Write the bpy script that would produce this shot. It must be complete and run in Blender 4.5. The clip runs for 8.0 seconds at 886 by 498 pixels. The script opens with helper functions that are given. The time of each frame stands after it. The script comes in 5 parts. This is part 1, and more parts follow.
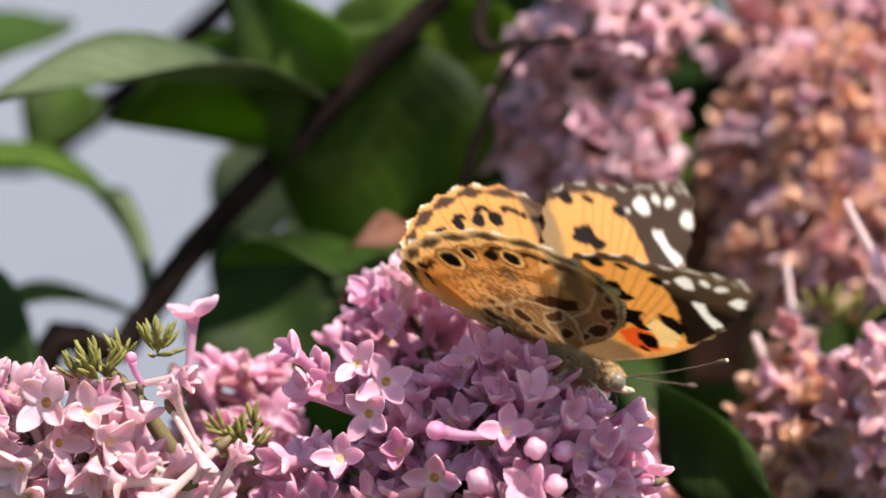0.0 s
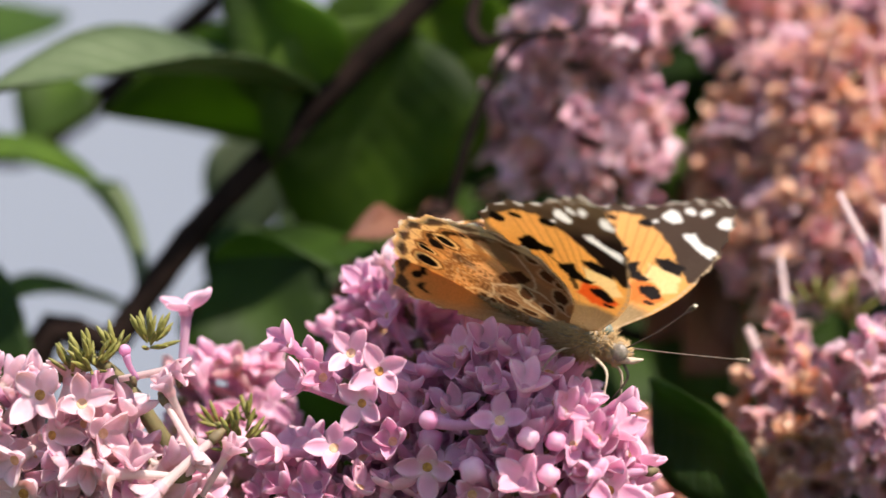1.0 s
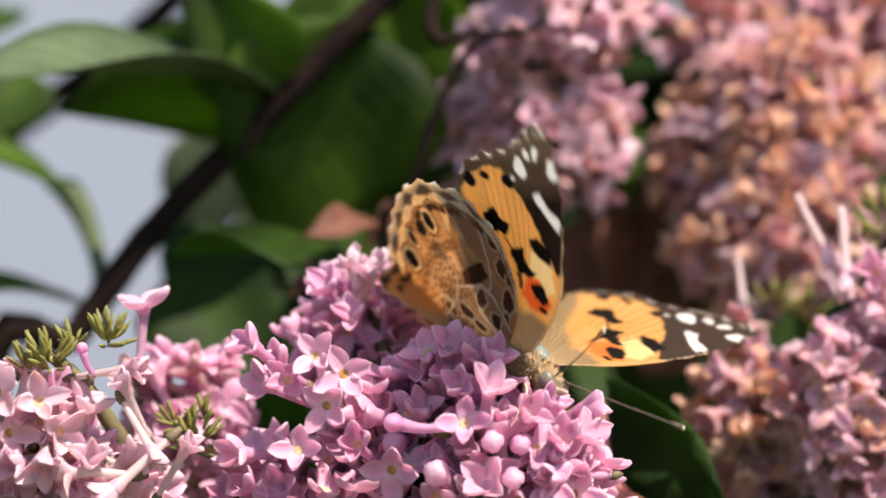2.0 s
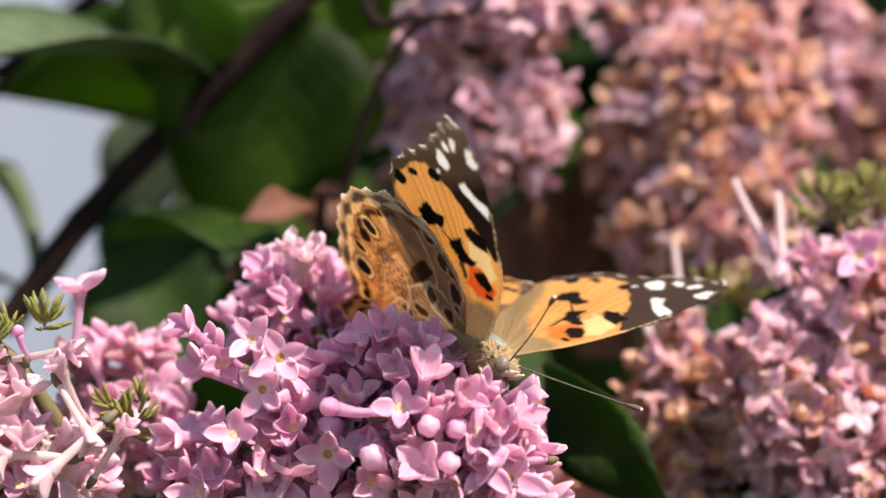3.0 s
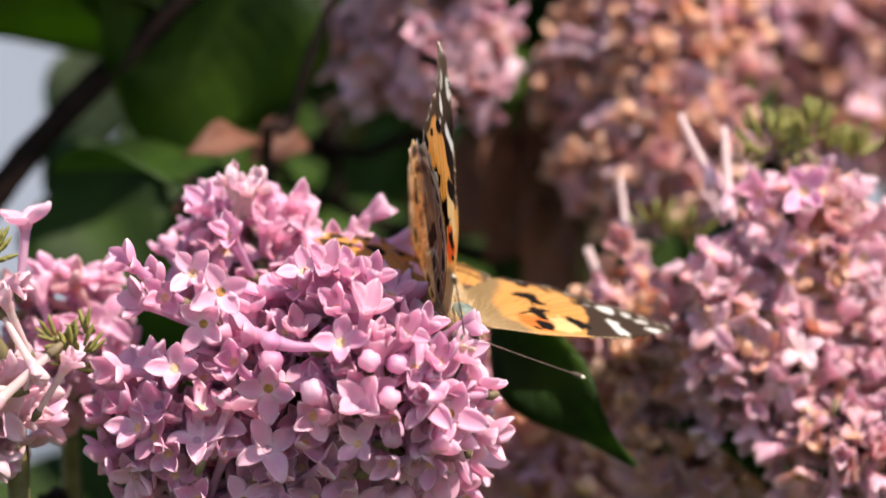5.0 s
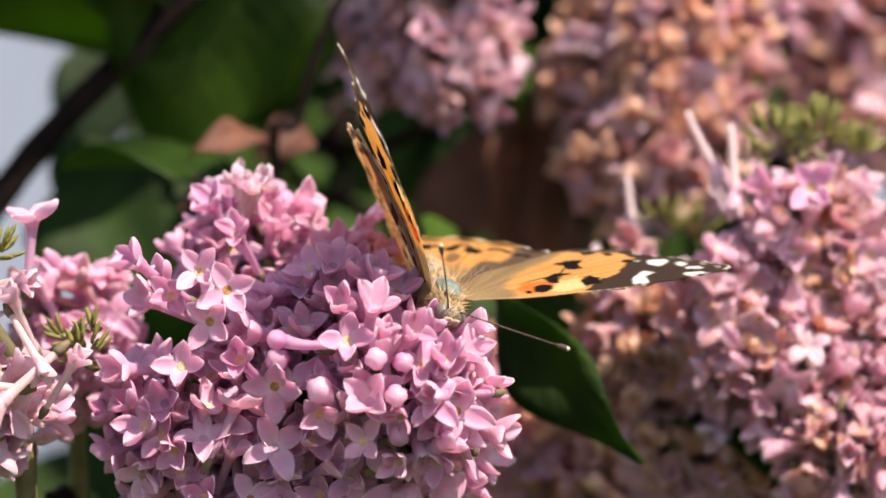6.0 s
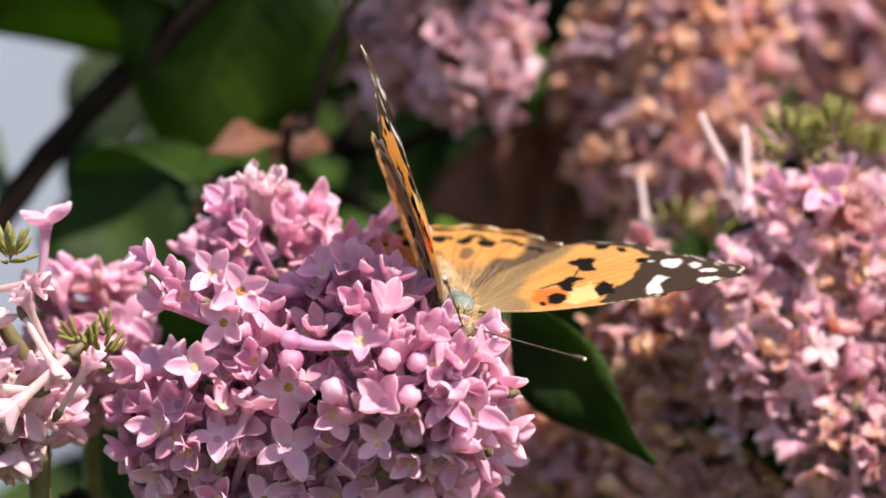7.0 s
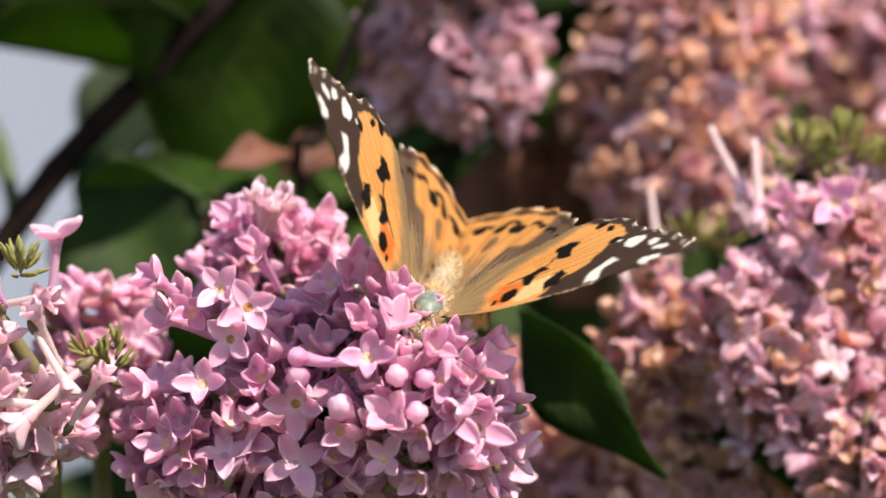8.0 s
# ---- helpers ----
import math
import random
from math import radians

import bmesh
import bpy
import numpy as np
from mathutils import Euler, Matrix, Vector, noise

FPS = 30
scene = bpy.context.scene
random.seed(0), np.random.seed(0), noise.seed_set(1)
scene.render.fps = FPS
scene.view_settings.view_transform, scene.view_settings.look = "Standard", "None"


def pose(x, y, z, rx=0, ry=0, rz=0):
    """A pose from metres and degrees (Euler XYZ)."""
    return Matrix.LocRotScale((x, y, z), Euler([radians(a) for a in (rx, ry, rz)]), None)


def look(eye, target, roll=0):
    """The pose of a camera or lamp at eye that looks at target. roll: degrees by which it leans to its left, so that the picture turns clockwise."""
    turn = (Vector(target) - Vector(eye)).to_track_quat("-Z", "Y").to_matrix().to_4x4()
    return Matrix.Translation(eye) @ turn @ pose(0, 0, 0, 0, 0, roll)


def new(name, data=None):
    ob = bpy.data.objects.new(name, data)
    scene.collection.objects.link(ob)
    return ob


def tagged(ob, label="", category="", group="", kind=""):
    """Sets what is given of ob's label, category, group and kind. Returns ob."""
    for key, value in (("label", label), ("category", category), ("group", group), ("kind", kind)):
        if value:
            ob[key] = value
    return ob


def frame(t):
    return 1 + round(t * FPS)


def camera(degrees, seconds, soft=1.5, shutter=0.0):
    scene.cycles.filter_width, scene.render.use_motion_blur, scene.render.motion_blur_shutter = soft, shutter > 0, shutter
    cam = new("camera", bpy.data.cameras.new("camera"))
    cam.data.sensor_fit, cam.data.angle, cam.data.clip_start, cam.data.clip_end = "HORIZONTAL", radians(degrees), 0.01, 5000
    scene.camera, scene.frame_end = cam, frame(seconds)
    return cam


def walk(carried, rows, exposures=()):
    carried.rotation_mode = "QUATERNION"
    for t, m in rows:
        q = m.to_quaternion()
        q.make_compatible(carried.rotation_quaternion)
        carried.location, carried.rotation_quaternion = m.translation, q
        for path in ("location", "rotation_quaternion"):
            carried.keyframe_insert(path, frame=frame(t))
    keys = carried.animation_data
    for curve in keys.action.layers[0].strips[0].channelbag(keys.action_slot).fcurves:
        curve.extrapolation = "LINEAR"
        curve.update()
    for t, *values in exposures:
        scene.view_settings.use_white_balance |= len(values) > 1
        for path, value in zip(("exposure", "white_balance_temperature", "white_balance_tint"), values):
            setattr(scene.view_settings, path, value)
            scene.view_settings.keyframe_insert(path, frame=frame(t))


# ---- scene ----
# Camera: a hand-held long lens that turns on one spot, half a metre from the flowers.
HEIGHT = 1.35           # height of the flowers over the ground, metres
AXIS = Vector((0, 0, HEIGHT))
cam = camera(10.0, 8.0, soft=1.5, shutter=0.5)
cam.data.dof.use_dof = True
cam.data.dof.focus_distance = 0.558
cam.data.dof.aperture_fstop = 15.0


def aim(t, yaw, pitch, roll):
    return t, pose(0, -0.56, HEIGHT, 90 + pitch, roll, yaw)


walk(cam, [
    aim(0, 1.605, 0.753, 0.451),
    aim(0.5, 1.576, 0.784, 0.454),
    aim(1, 1.533, 0.670, 0.409),
    aim(1.5, 1.234, 0.664, 0.306),
    aim(2, 1.053, 0.661, 0.176),
    aim(2.2, 0.751, 0.587, 0.129),
    aim(3.3, 0.265, 0.401, -0.038),
    aim(3.5, 0.176, 0.287, -0.032),
    aim(4, -0.000, 0.000, 0.000),
    aim(4.5, -0.074, -0.047, -0.107),
    aim(5, -0.279, -0.265, -0.253),
    aim(5.2, -0.294, -0.403, -0.253),
    aim(6.5, -0.124, -0.245, -0.147),
    aim(7, -0.049, -0.274, -0.097),
    aim(7.5, 0.190, -0.250, -0.133),
    aim(8, 0.067, -0.121, -0.020),
])

# Light: high sun from the right, a little behind the camera, clear sky.
SUN = Vector((0.41, -0.40, 0.82)).normalized()
world = bpy.data.worlds.new("sky")
scene.world = world
world.use_nodes = True
wn = world.node_tree.nodes
sky = wn.new("ShaderNodeTexSky")
sky.sky_type = 'NISHITA'
sky.sun_disc = False
sky.sun_elevation = math.asin(SUN.z)
sky.sun_rotation = math.atan2(SUN.x, SUN.y)
world.node_tree.links.new(sky.outputs[0], wn["Background"].inputs[0])
wn["Background"].inputs[1].default_value = 0.115
lamp = bpy.data.lights.new("sun", 'SUN')
lamp.energy = 5.0
lamp.angle = radians(0.53)
lamp.color = (1.0, 0.89, 0.78)
sun = new("sun", lamp)
sun.matrix_basis = look(AXIS + SUN * 5, AXIS)
scene.view_settings.exposure = 1.04


# ---- materials ----
def nodes_of(name):
    m = bpy.data.materials.new(name)
    m.use_nodes = True
    n, l = m.node_tree.nodes, m.node_tree.links
    b = n["Principled BSDF"]
    return m, n, l, b


def ramp(n, l, fac, stops):
    r = n.new("ShaderNodeValToRGB")
    els = r.color_ramp.elements
    while len(els) < len(stops):
        els.new(0.5)
    for e, (p, c) in zip(els, stops):
        e.position, e.color = p, (*c, 1)
    l.new(fac, r.inputs[0])
    return r.outputs[0]


def noise_tex(n, l, scale, detail=3.0, coord="Object", rough=0.55):
    tc = n.new("ShaderNodeTexCoord")
    t = n.new("ShaderNodeTexNoise")
    t.inputs["Scale"].default_value, t.inputs["Detail"].default_value = scale, detail
    t.inputs["Roughness"].default_value = rough
    l.new(tc.outputs[coord], t.inputs["Vector"])
    return t.outputs[0]


def mix(n, l, fac, a, b, how='MIX'):
    m = n.new("ShaderNodeMix")
    m.data_type, m.blend_type = 'RGBA', how
    for sock, v in ((m.inputs[0], fac), (m.inputs[6], a), (m.inputs[7], b)):
        if isinstance(v, (int, float)):
            sock.default_value = v
        elif isinstance(v, tuple):
            sock.default_value = (*v, 1)
        else:
            l.new(v, sock)
    return m.outputs[2]


def bump(n, l, b, height, strength, distance):
    p = n.new("ShaderNodeBump")
    p.inputs["Strength"].default_value, p.inputs["Distance"].default_value = strength, distance
    l.new(height, p.inputs["Height"])
    l.new(p.outputs[0], b.inputs["Normal"])


def see_through(m, n, l, b, colour, share):
    """Thin tissue: part of the light passes."""
    t = n.new("ShaderNodeBsdfTranslucent")
    if isinstance(colour, tuple):
        t.inputs[0].default_value = (*colour, 1)
    else:
        l.new(colour, t.inputs[0])
    x = n.new("ShaderNodeMixShader")
    x.inputs[0].default_value = share
    l.new(b.outputs[0], x.inputs[1])
    l.new(t.outputs[0], x.inputs[2])
    l.new(x.outputs[0], n["Material Output"].inputs[0])


def random_of(n):
    return n.new("ShaderNodeObjectInfo").outputs["Random"]


def petal_material(name, stops, edge, share=0.58, rough=0.5, stain=None):
    m, n, l, b = nodes_of(name)
    base = ramp(n, l, random_of(n), stops)
    at = n.new("ShaderNodeAttribute")
    at.attribute_name = "rim"
    c = mix(n, l, at.outputs["Fac"], base, edge)
    grain = noise_tex(n, l, 900, 4)
    each = n.new("ShaderNodeNewGeometry").outputs["Random Per Island"]
    c = mix(n, l, 0.5, c, ramp(n, l, each, [(0, (0.80, 0.74, 0.78)), (0.6, (1, 1, 1)), (1, (1, 1.0, 0.97))]), 'MULTIPLY')
    c = mix(n, l, 0.35, c, ramp(n, l, grain, [(0.3, (0.74, 0.66, 0.72)), (0.7, (1, 1, 1))]), 'MULTIPLY')
    if stain:
        big = noise_tex(n, l, 260, 3)
        c = mix(n, l, ramp(n, l, big, [(0.5, (0, 0, 0)), (0.68, (1, 1, 1))]), c, stain)
    l.new(c, b.inputs["Base Color"])
    b.inputs["Roughness"].default_value = rough
    b.inputs["Sheen Weight"].default_value = 0.15
    bump(n, l, b, grain, 0.25, 0.0002)
    see_through(m, n, l, b, c, share)
    return m


def plain_material(name, dark, light, scale, rough=0.7, bumpy=0.3, depth=0.0004, share=0.0, random_share=0.0, metal=0.0, spec=0.4):
    m, n, l, b = nodes_of(name)
    f = noise_tex(n, l, scale, 5)
    c = ramp(n, l, f, [(0.3, dark), (0.7, light)])
    if random_share:
        c = mix(n, l, random_share, c, ramp(n, l, random_of(n), [(0, (0.5, 0.5, 0.5)), (1, (1, 1, 1))]), 'MULTIPLY')
    l.new(c, b.inputs["Base Color"])
    b.inputs["Roughness"].default_value, b.inputs["Metallic"].default_value = rough, metal
    b.inputs["Specular IOR Level"].default_value = spec
    bump(n, l, b, f, bumpy, depth)
    if share:
        see_through(m, n, l, b, c, share)
    return m


FRESH = petal_material("fresh_petal", [(0, (0.75, 0.31, 0.55)), (0.5, (0.84, 0.42, 0.62)), (1, (0.91, 0.54, 0.69))], (0.97, 0.79, 0.85))
PALE = petal_material("pale_petal", [(0, (0.80, 0.48, 0.60)), (1, (0.88, 0.66, 0.72))], (0.94, 0.82, 0.85), stain=(0.74, 0.48, 0.46))
ROSE = petal_material("rose_petal", [(0, (0.72, 0.34, 0.49)), (0.5, (0.82, 0.45, 0.59)), (1, (0.90, 0.60, 0.70))], (0.96, 0.80, 0.84), stain=(0.80, 0.46, 0.45))
FADED = petal_material("faded_petal", [(0, (0.62, 0.27, 0.35)), (0.6, (0.74, 0.38, 0.46)), (1, (0.83, 0.53, 0.56))], (0.90, 0.68, 0.62), stain=(0.70, 0.36, 0.20))
SPENT = petal_material("withered_petal", [(0, (0.76, 0.36, 0.20)), (0.5, (0.90, 0.54, 0.34)), (1, (0.92, 0.64, 0.52))], (0.96, 0.76, 0.58), 0.52, 0.6, stain=(0.66, 0.29, 0.13))
TUBE = petal_material("flower_tube", [(0, (0.70, 0.36, 0.57)), (1, (0.82, 0.54, 0.68))], (0.84, 0.66, 0.70))
TUBE_ROSE = petal_material("rose_flower_tube", [(0, (0.76, 0.46, 0.48)), (1, (0.88, 0.64, 0.62))], (0.92, 0.74, 0.70))
TUBE_PALE = petal_material("pale_flower_tube", [(0, (0.84, 0.66, 0.64)), (1, (0.90, 0.78, 0.74))], (0.93, 0.84, 0.8))
THROAT = plain_material("throat", (0.52, 0.27, 0.14), (0.74, 0.46, 0.30), 1500, 0.7, share=0.1)
THROAT_DRY = plain_material("dry_throat", (0.18, 0.07, 0.02), (0.5, 0.25, 0.07), 1500, 0.8)
CALYX = plain_material("calyx_green", (0.12, 0.085, 0.045), (0.22, 0.165, 0.085), 700, 0.6, share=0.2, random_share=0.3)
BUDGREEN = plain_material("bud_green", (0.13, 0.12, 0.025), (0.34, 0.32, 0.08), 500, 0.55, share=0.2, random_share=0.4)
STEM = plain_material("green_stem", (0.07, 0.06, 0.025), (0.16, 0.13, 0.05), 300, 0.7)
GREENSTALK = plain_material("green_leaf_stalk", (0.03, 0.05, 0.012), (0.06, 0.09, 0.025), 200, 0.6)
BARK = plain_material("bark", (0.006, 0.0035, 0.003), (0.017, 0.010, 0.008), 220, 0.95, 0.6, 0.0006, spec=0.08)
FUR = plain_material("butterfly_fur", (0.26, 0.165, 0.075), (0.50, 0.34, 0.17), 1200, 0.9, share=0.15)
BODY = plain_material("butterfly_body", (0.16, 0.12, 0.08), (0.34, 0.28, 0.20), 1600, 0.7)
BACK = plain_material("butterfly_back", (0.07, 0.085, 0.07), (0.17, 0.20, 0.165), 1300, 0.5, 0.2)
EYE = plain_material("butterfly_eye", (0.10, 0.08, 0.06), (0.22, 0.18, 0.14), 4000, 0.25)
DARK = plain_material("antenna_dark", (0.03, 0.02, 0.015), (0.12, 0.08, 0.05), 3000, 0.6)
TIP = plain_material("antenna_tip", (0.6, 0.52, 0.36), (0.8, 0.74, 0.6), 3000, 0.6)
LEG = plain_material("leg_cream", (0.34, 0.25, 0.17), (0.56, 0.46, 0.34), 2500, 0.6)


def leaf_material(name, dark, light, glow, share, vein):
    m, n, l, b = nodes_of(name)
    uv = n.new("ShaderNodeUVMap")
    sep = n.new("ShaderNodeSeparateXYZ")
    l.new(uv.outputs[0], sep.inputs[0])

    def calc(op, a, c=None):
        k = n.new("ShaderNodeMath")
        k.operation = op
        for s, v in zip(k.inputs, (a, c)):
            if v is None:
                continue
            if isinstance(v, (int, float)):
                s.default_value = v
            else:
                l.new(v, s)
        return k.outputs[0]
    side = calc('ABSOLUTE', calc('SUBTRACT', sep.outputs[0], 0.5))
    wave = calc('SINE', calc('MULTIPLY', calc('SUBTRACT', sep.outputs[1], calc('MULTIPLY', side, 0.55)), 62.0))
    ribs = calc('POWER', calc('MAXIMUM', wave, 0.0), 10.0)
    mid = calc('LESS_THAN', side, 0.018)
    lines = calc('MAXIMUM', calc('MULTIPLY', ribs, 0.6), mid)
    # uneven leaf tone; its bright patches also imitate sun coming through the blade
    tone_glow = noise_tex(n, l, 65, 5)
    fine = noise_tex(n, l, 700, 4)
    c = ramp(n, l, tone_glow, [(0.38, dark), (0.62, light)])
    c = mix(n, l, 0.5, c, ramp(n, l, fine, [(0.3, (0.7, 0.7, 0.7)), (0.7, (1, 1, 1))]), 'MULTIPLY')
    c = mix(n, l, 0.4, c, ramp(n, l, random_of(n), [(0, (0.55, 0.6, 0.5)), (1, (1, 1, 1))]), 'MULTIPLY')
    c = mix(n, l, calc('MULTIPLY', lines, 0.5), c, vein)
    l.new(c, b.inputs["Base Color"])
    b.inputs["Roughness"].default_value = 0.55
    b.inputs["Specular IOR Level"].default_value = 0.15
    bump(n, l, b, calc('ADD', calc('MULTIPLY', lines, -1.0), calc('MULTIPLY', fine, 0.4)), 0.5, 0.0004)
    see_through(m, n, l, b, mix(n, l, 0.5, glow, ramp(n, l, tone_glow, [(0.3, (0.5, 0.6, 0.4)), (0.7, (1, 1, 1))]), 'MULTIPLY'), share)
    return m


LEAF = leaf_material("leaf", (0.022, 0.042, 0.007), (0.085, 0.150, 0.016), (0.19, 0.33, 0.012), 0.42, (0.07, 0.12, 0.02))
LEAF_PALE = leaf_material("leaf_pale", (0.036, 0.058, 0.022), (0.085, 0.115, 0.055), (0.12, 0.20, 0.03), 0.2, (0.26, 0.30, 0.18))
# lightened copy of the leaf material, with light from behind put into its colour
LEAF_BACKLIT = leaf_material("leaf_thin", (0.13, 0.16, 0.10), (0.21, 0.24, 0.16), (0.34, 0.40, 0.24), 0.5, (0.24, 0.27, 0.19))
LEAF_MID = leaf_material("leaf_mid", (0.016, 0.032, 0.005), (0.088, 0.150, 0.014), (0.20, 0.34, 0.01), 0.42, (0.045, 0.075, 0.016))
# darker copy of the leaf material: shade inside the shrub is in its colour
LEAF_SHADED = leaf_material("leaf_dark", (0.011, 0.024, 0.004), (0.036, 0.072, 0.008), (0.12, 0.25, 0.006), 0.3, (0.03, 0.055, 0.012))
LEAF_DEAD = leaf_material("leaf_dead", (0.09, 0.034, 0.024), (0.21, 0.09, 0.058), (0.28, 0.11, 0.06), 0.25, (0.3, 0.16, 0.1))
GROUND = plain_material("lawn_ground", (0.03, 0.05, 0.012), (0.07, 0.09, 0.03), 9, 0.9, 0.5, 0.02)
WALL = plain_material("pale_wall", (0.23, 0.25, 0.31), (0.28, 0.30, 0.36), 0.9, 0.85, 0.2, 0.004)


def wing_material():
    m, n, l, b = nodes_of("wing_scales")
    at = n.new("ShaderNodeAttribute")
    at.attribute_name = "scales"
    grain = noise_tex(n, l, 4200, 2)
    c = mix(n, l, 0.5, at.outputs["Color"], ramp(n, l, grain, [(0.35, (0.66, 0.64, 0.6)), (0.65, (1, 1, 1))]), 'MULTIPLY')
    l.new(c, b.inputs["Base Color"])
    b.inputs["Roughness"].default_value = 0.7
    b.inputs["Specular IOR Level"].default_value = 0.2
    bump(n, l, b, grain, 0.3, 0.00008)
    half = n.new("ShaderNodeGamma")
    half.inputs[1].default_value = 0.78
    l.new(c, half.inputs[0])
    see_through(m, n, l, b, half.outputs[0], 0.62)
    return m


WING = wing_material()


# ---- mesh helpers: lengths in millimetres, origin on the lens axis at the flowers ----
MM = 0.001


def mesh_of(name, verts, faces, materials, slots=None, smooth=True, rim=None, uv=None):
    me = bpy.data.meshes.new(name)
    me.from_pydata([(x * MM, y * MM, z * MM) for x, y, z in verts], [], faces)
    for m in materials:
        me.materials.append(m)
    if slots:
        me.polygons.foreach_set("material_index", slots)
    me.polygons.foreach_set("use_smooth", [smooth] * len(me.polygons))
    if rim is not None:
        a = me.attributes.new("rim", 'FLOAT', 'POINT')
        a.data.foreach_set("value", rim)
    if uv is not None:
        layer = me.uv_layers.new(name="UVMap")
        for lp in me.loops:
            layer.data[lp.index].uv = uv[lp.vertex_index]
    me.update()
    return me


def part(name, me, parent, m=None, label=""):
    ob = new(name, me)
    ob.parent = parent
    if m is not None:
        ob.matrix_basis = m
    if label:
        tagged(ob, label)
    return ob


def place(p):
    return Matrix.Translation(AXIS + Vector(p) * MM)


def local(p):
    return Matrix.Translation(Vector(p) * MM)


def facing(d, roll=0.0):
    """A turn that sends +Z to d."""
    return Vector(d).to_track_quat('Z', 'Y').to_matrix().to_4x4() @ Matrix.Rotation(roll, 4, 'Z')


def smooth_line(points, steps=6):
    """Catmull-Rom through points."""
    p = [Vector(q) for q in points]
    p = [p[0] * 2 - p[1]] + p + [p[-1] * 2 - p[-2]]
    out = []
    for i in range(1, len(p) - 2):
        for k in range(steps):
            t = k / steps
            a, b, c, d = p[i - 1:i + 3]
            out.append(0.5 * ((2 * b) + (c - a) * t + (2 * a - 5 * b + 4 * c - d) * t * t + (3 * b - a - 3 * c + d) * t ** 3))
    out.append(p[-2])
    return out


def pipe(points, radii, sides=8, knobs=0.0, rng=None, steps=5):
    """Verts and faces of a tapered tube along a smooth line, with closed ends."""
    line = smooth_line(points, steps)
    rr = np.interp(np.linspace(0, 1, len(line)), np.linspace(0, 1, len(radii)), radii)
    verts, faces = [], []
    side = None
    for i, c in enumerate(line):
        d = (line[min(i + 1, len(line) - 1)] - line[max(i - 1, 0)]).normalized()
        if side is None:
            side = d.orthogonal().normalized()
        side = (side - d * side.dot(d)).normalized()
        other = d.cross(side)
        for k in range(sides):
            a = 2 * math.pi * k / sides
            r = rr[i] * (1 + (knobs * (rng.random() - 0.5) if rng else 0))
            verts.append(c + (side * math.cos(a) + other * math.sin(a)) * r)
    for i in range(len(line) - 1):
        for k in range(sides):
            a, b = i * sides + k, i * sides + (k + 1) % sides
            faces.append((a, b, b + sides, a + sides))
    faces.append(tuple(range(sides - 1, -1, -1)))
    faces.append(tuple(range(len(verts) - sides, len(verts))))
    return verts, faces


def blob(radii, seg=10, rings=7, lump=0.0, rng=None):
    verts, faces = [(0, 0, -radii[2])], []
    for i in range(1, rings):
        b = math.pi * i / rings - math.pi / 2
        for k in range(seg):
            a = 2 * math.pi * k / seg
            q = 1 + (lump * (rng.random() - 0.5) if rng else 0)
            verts.append((math.cos(a) * math.cos(b) * radii[0] * q, math.sin(a) * math.cos(b) * radii[1] * q, math.sin(b) * radii[2] * q))
    verts.append((0, 0, radii[2]))
    for k in range(seg):
        faces.append((0, 1 + (k + 1) % seg, 1 + k))
        faces.append((len(verts) - 1, len(verts) - 1 - seg + k, len(verts) - 1 - seg + (k + 1) % seg))
    for i in range(rings - 2):
        for k in range(seg):
            a, b = 1 + i * seg + k, 1 + i * seg + (k + 1) % seg
            faces.append((a, b, b + seg, a + seg))
    return verts, faces


class Build:
    """Collects pieces of one mesh."""
    def __init__(self):
        self.v, self.f, self.s, self.r = [], [], [], []

    def add(self, vf, slot=0, m=None, rim=None):
        v, f = vf
        o = len(self.v)
        self.v += [tuple(m @ Vector(p)) if m is not None else tuple(p) for p in v]
        self.f += [tuple(i + o for i in q) for q in f]
        self.s += [slot] * len(f)
        self.r += list(rim) if rim is not None else [0.0] * len(v)

    def mesh(self, name, materials, smooth=True):
        return mesh_of(name, self.v, self.f, materials, self.s, smooth, self.r)


# ---- lilac florets ----
def petal(rng, length, width, lift, cup, hook, nu=4, nv=6):
    """One lobe of the corolla, thick, cupped and pointed; it starts at the mouth and leans out along +X."""
    verts, faces, rim = [], [], []
    ph = rng.uniform(-0.15, 0.15)
    for layer in (0, 1):
        x, z = 0.46, 0.0
        for i in range(nv + 1):
            s = i / nv
            ang = lift + hook * s * s
            if i:
                x += math.cos(ang) * length / nv
                z += math.sin(ang) * length / nv
            w = width * 0.5 * (0.42 + 0.58 * math.sin(math.pi * min(1, 0.12 + s * 0.72)) ** 0.8) * max(0.03, 1 - s ** 3.3) ** 0.62
            for k in range(nu + 1):
                q = k / nu * 2 - 1
                up = cup * abs(q) ** 2.4 * (0.35 + 0.75 * math.sin(math.pi * min(1, s * 1.05))) + ph * q * s
                th = 0.0 if layer == 0 else -0.05 - 0.34 * (1 - q * q) * (1 - s ** 4)
                verts.append((x - math.sin(ang) * (up + th), q * w, z + math.cos(ang) * (up + th)))
                rim.append(min(1.0, 0.10 + 0.15 * s + 0.32 * abs(q) ** 3 + 0.35 * s ** 4 + 0.7 * max(0.0, 0.32 - s) / 0.32))
    n = (nv + 1) * (nu + 1)
    for i in range(nv):
        for k in range(nu):
            a = i * (nu + 1) + k
            faces.append((a, a + nu + 1, a + nu + 2, a + 1))
            faces.append((n + a, n + a + 1, n + a + nu + 2, n + a + nu + 1))
    edge = [i * (nu + 1) for i in range(nv + 1)] + [nv * (nu + 1) + k for k in range(1, nu + 1)] + [i * (nu + 1) + nu for i in range(nv - 1, -1, -1)]
    for a, b in zip(edge, edge[1:]):
        faces.append((a, a + n, b + n, b))
    return (verts, faces), rim


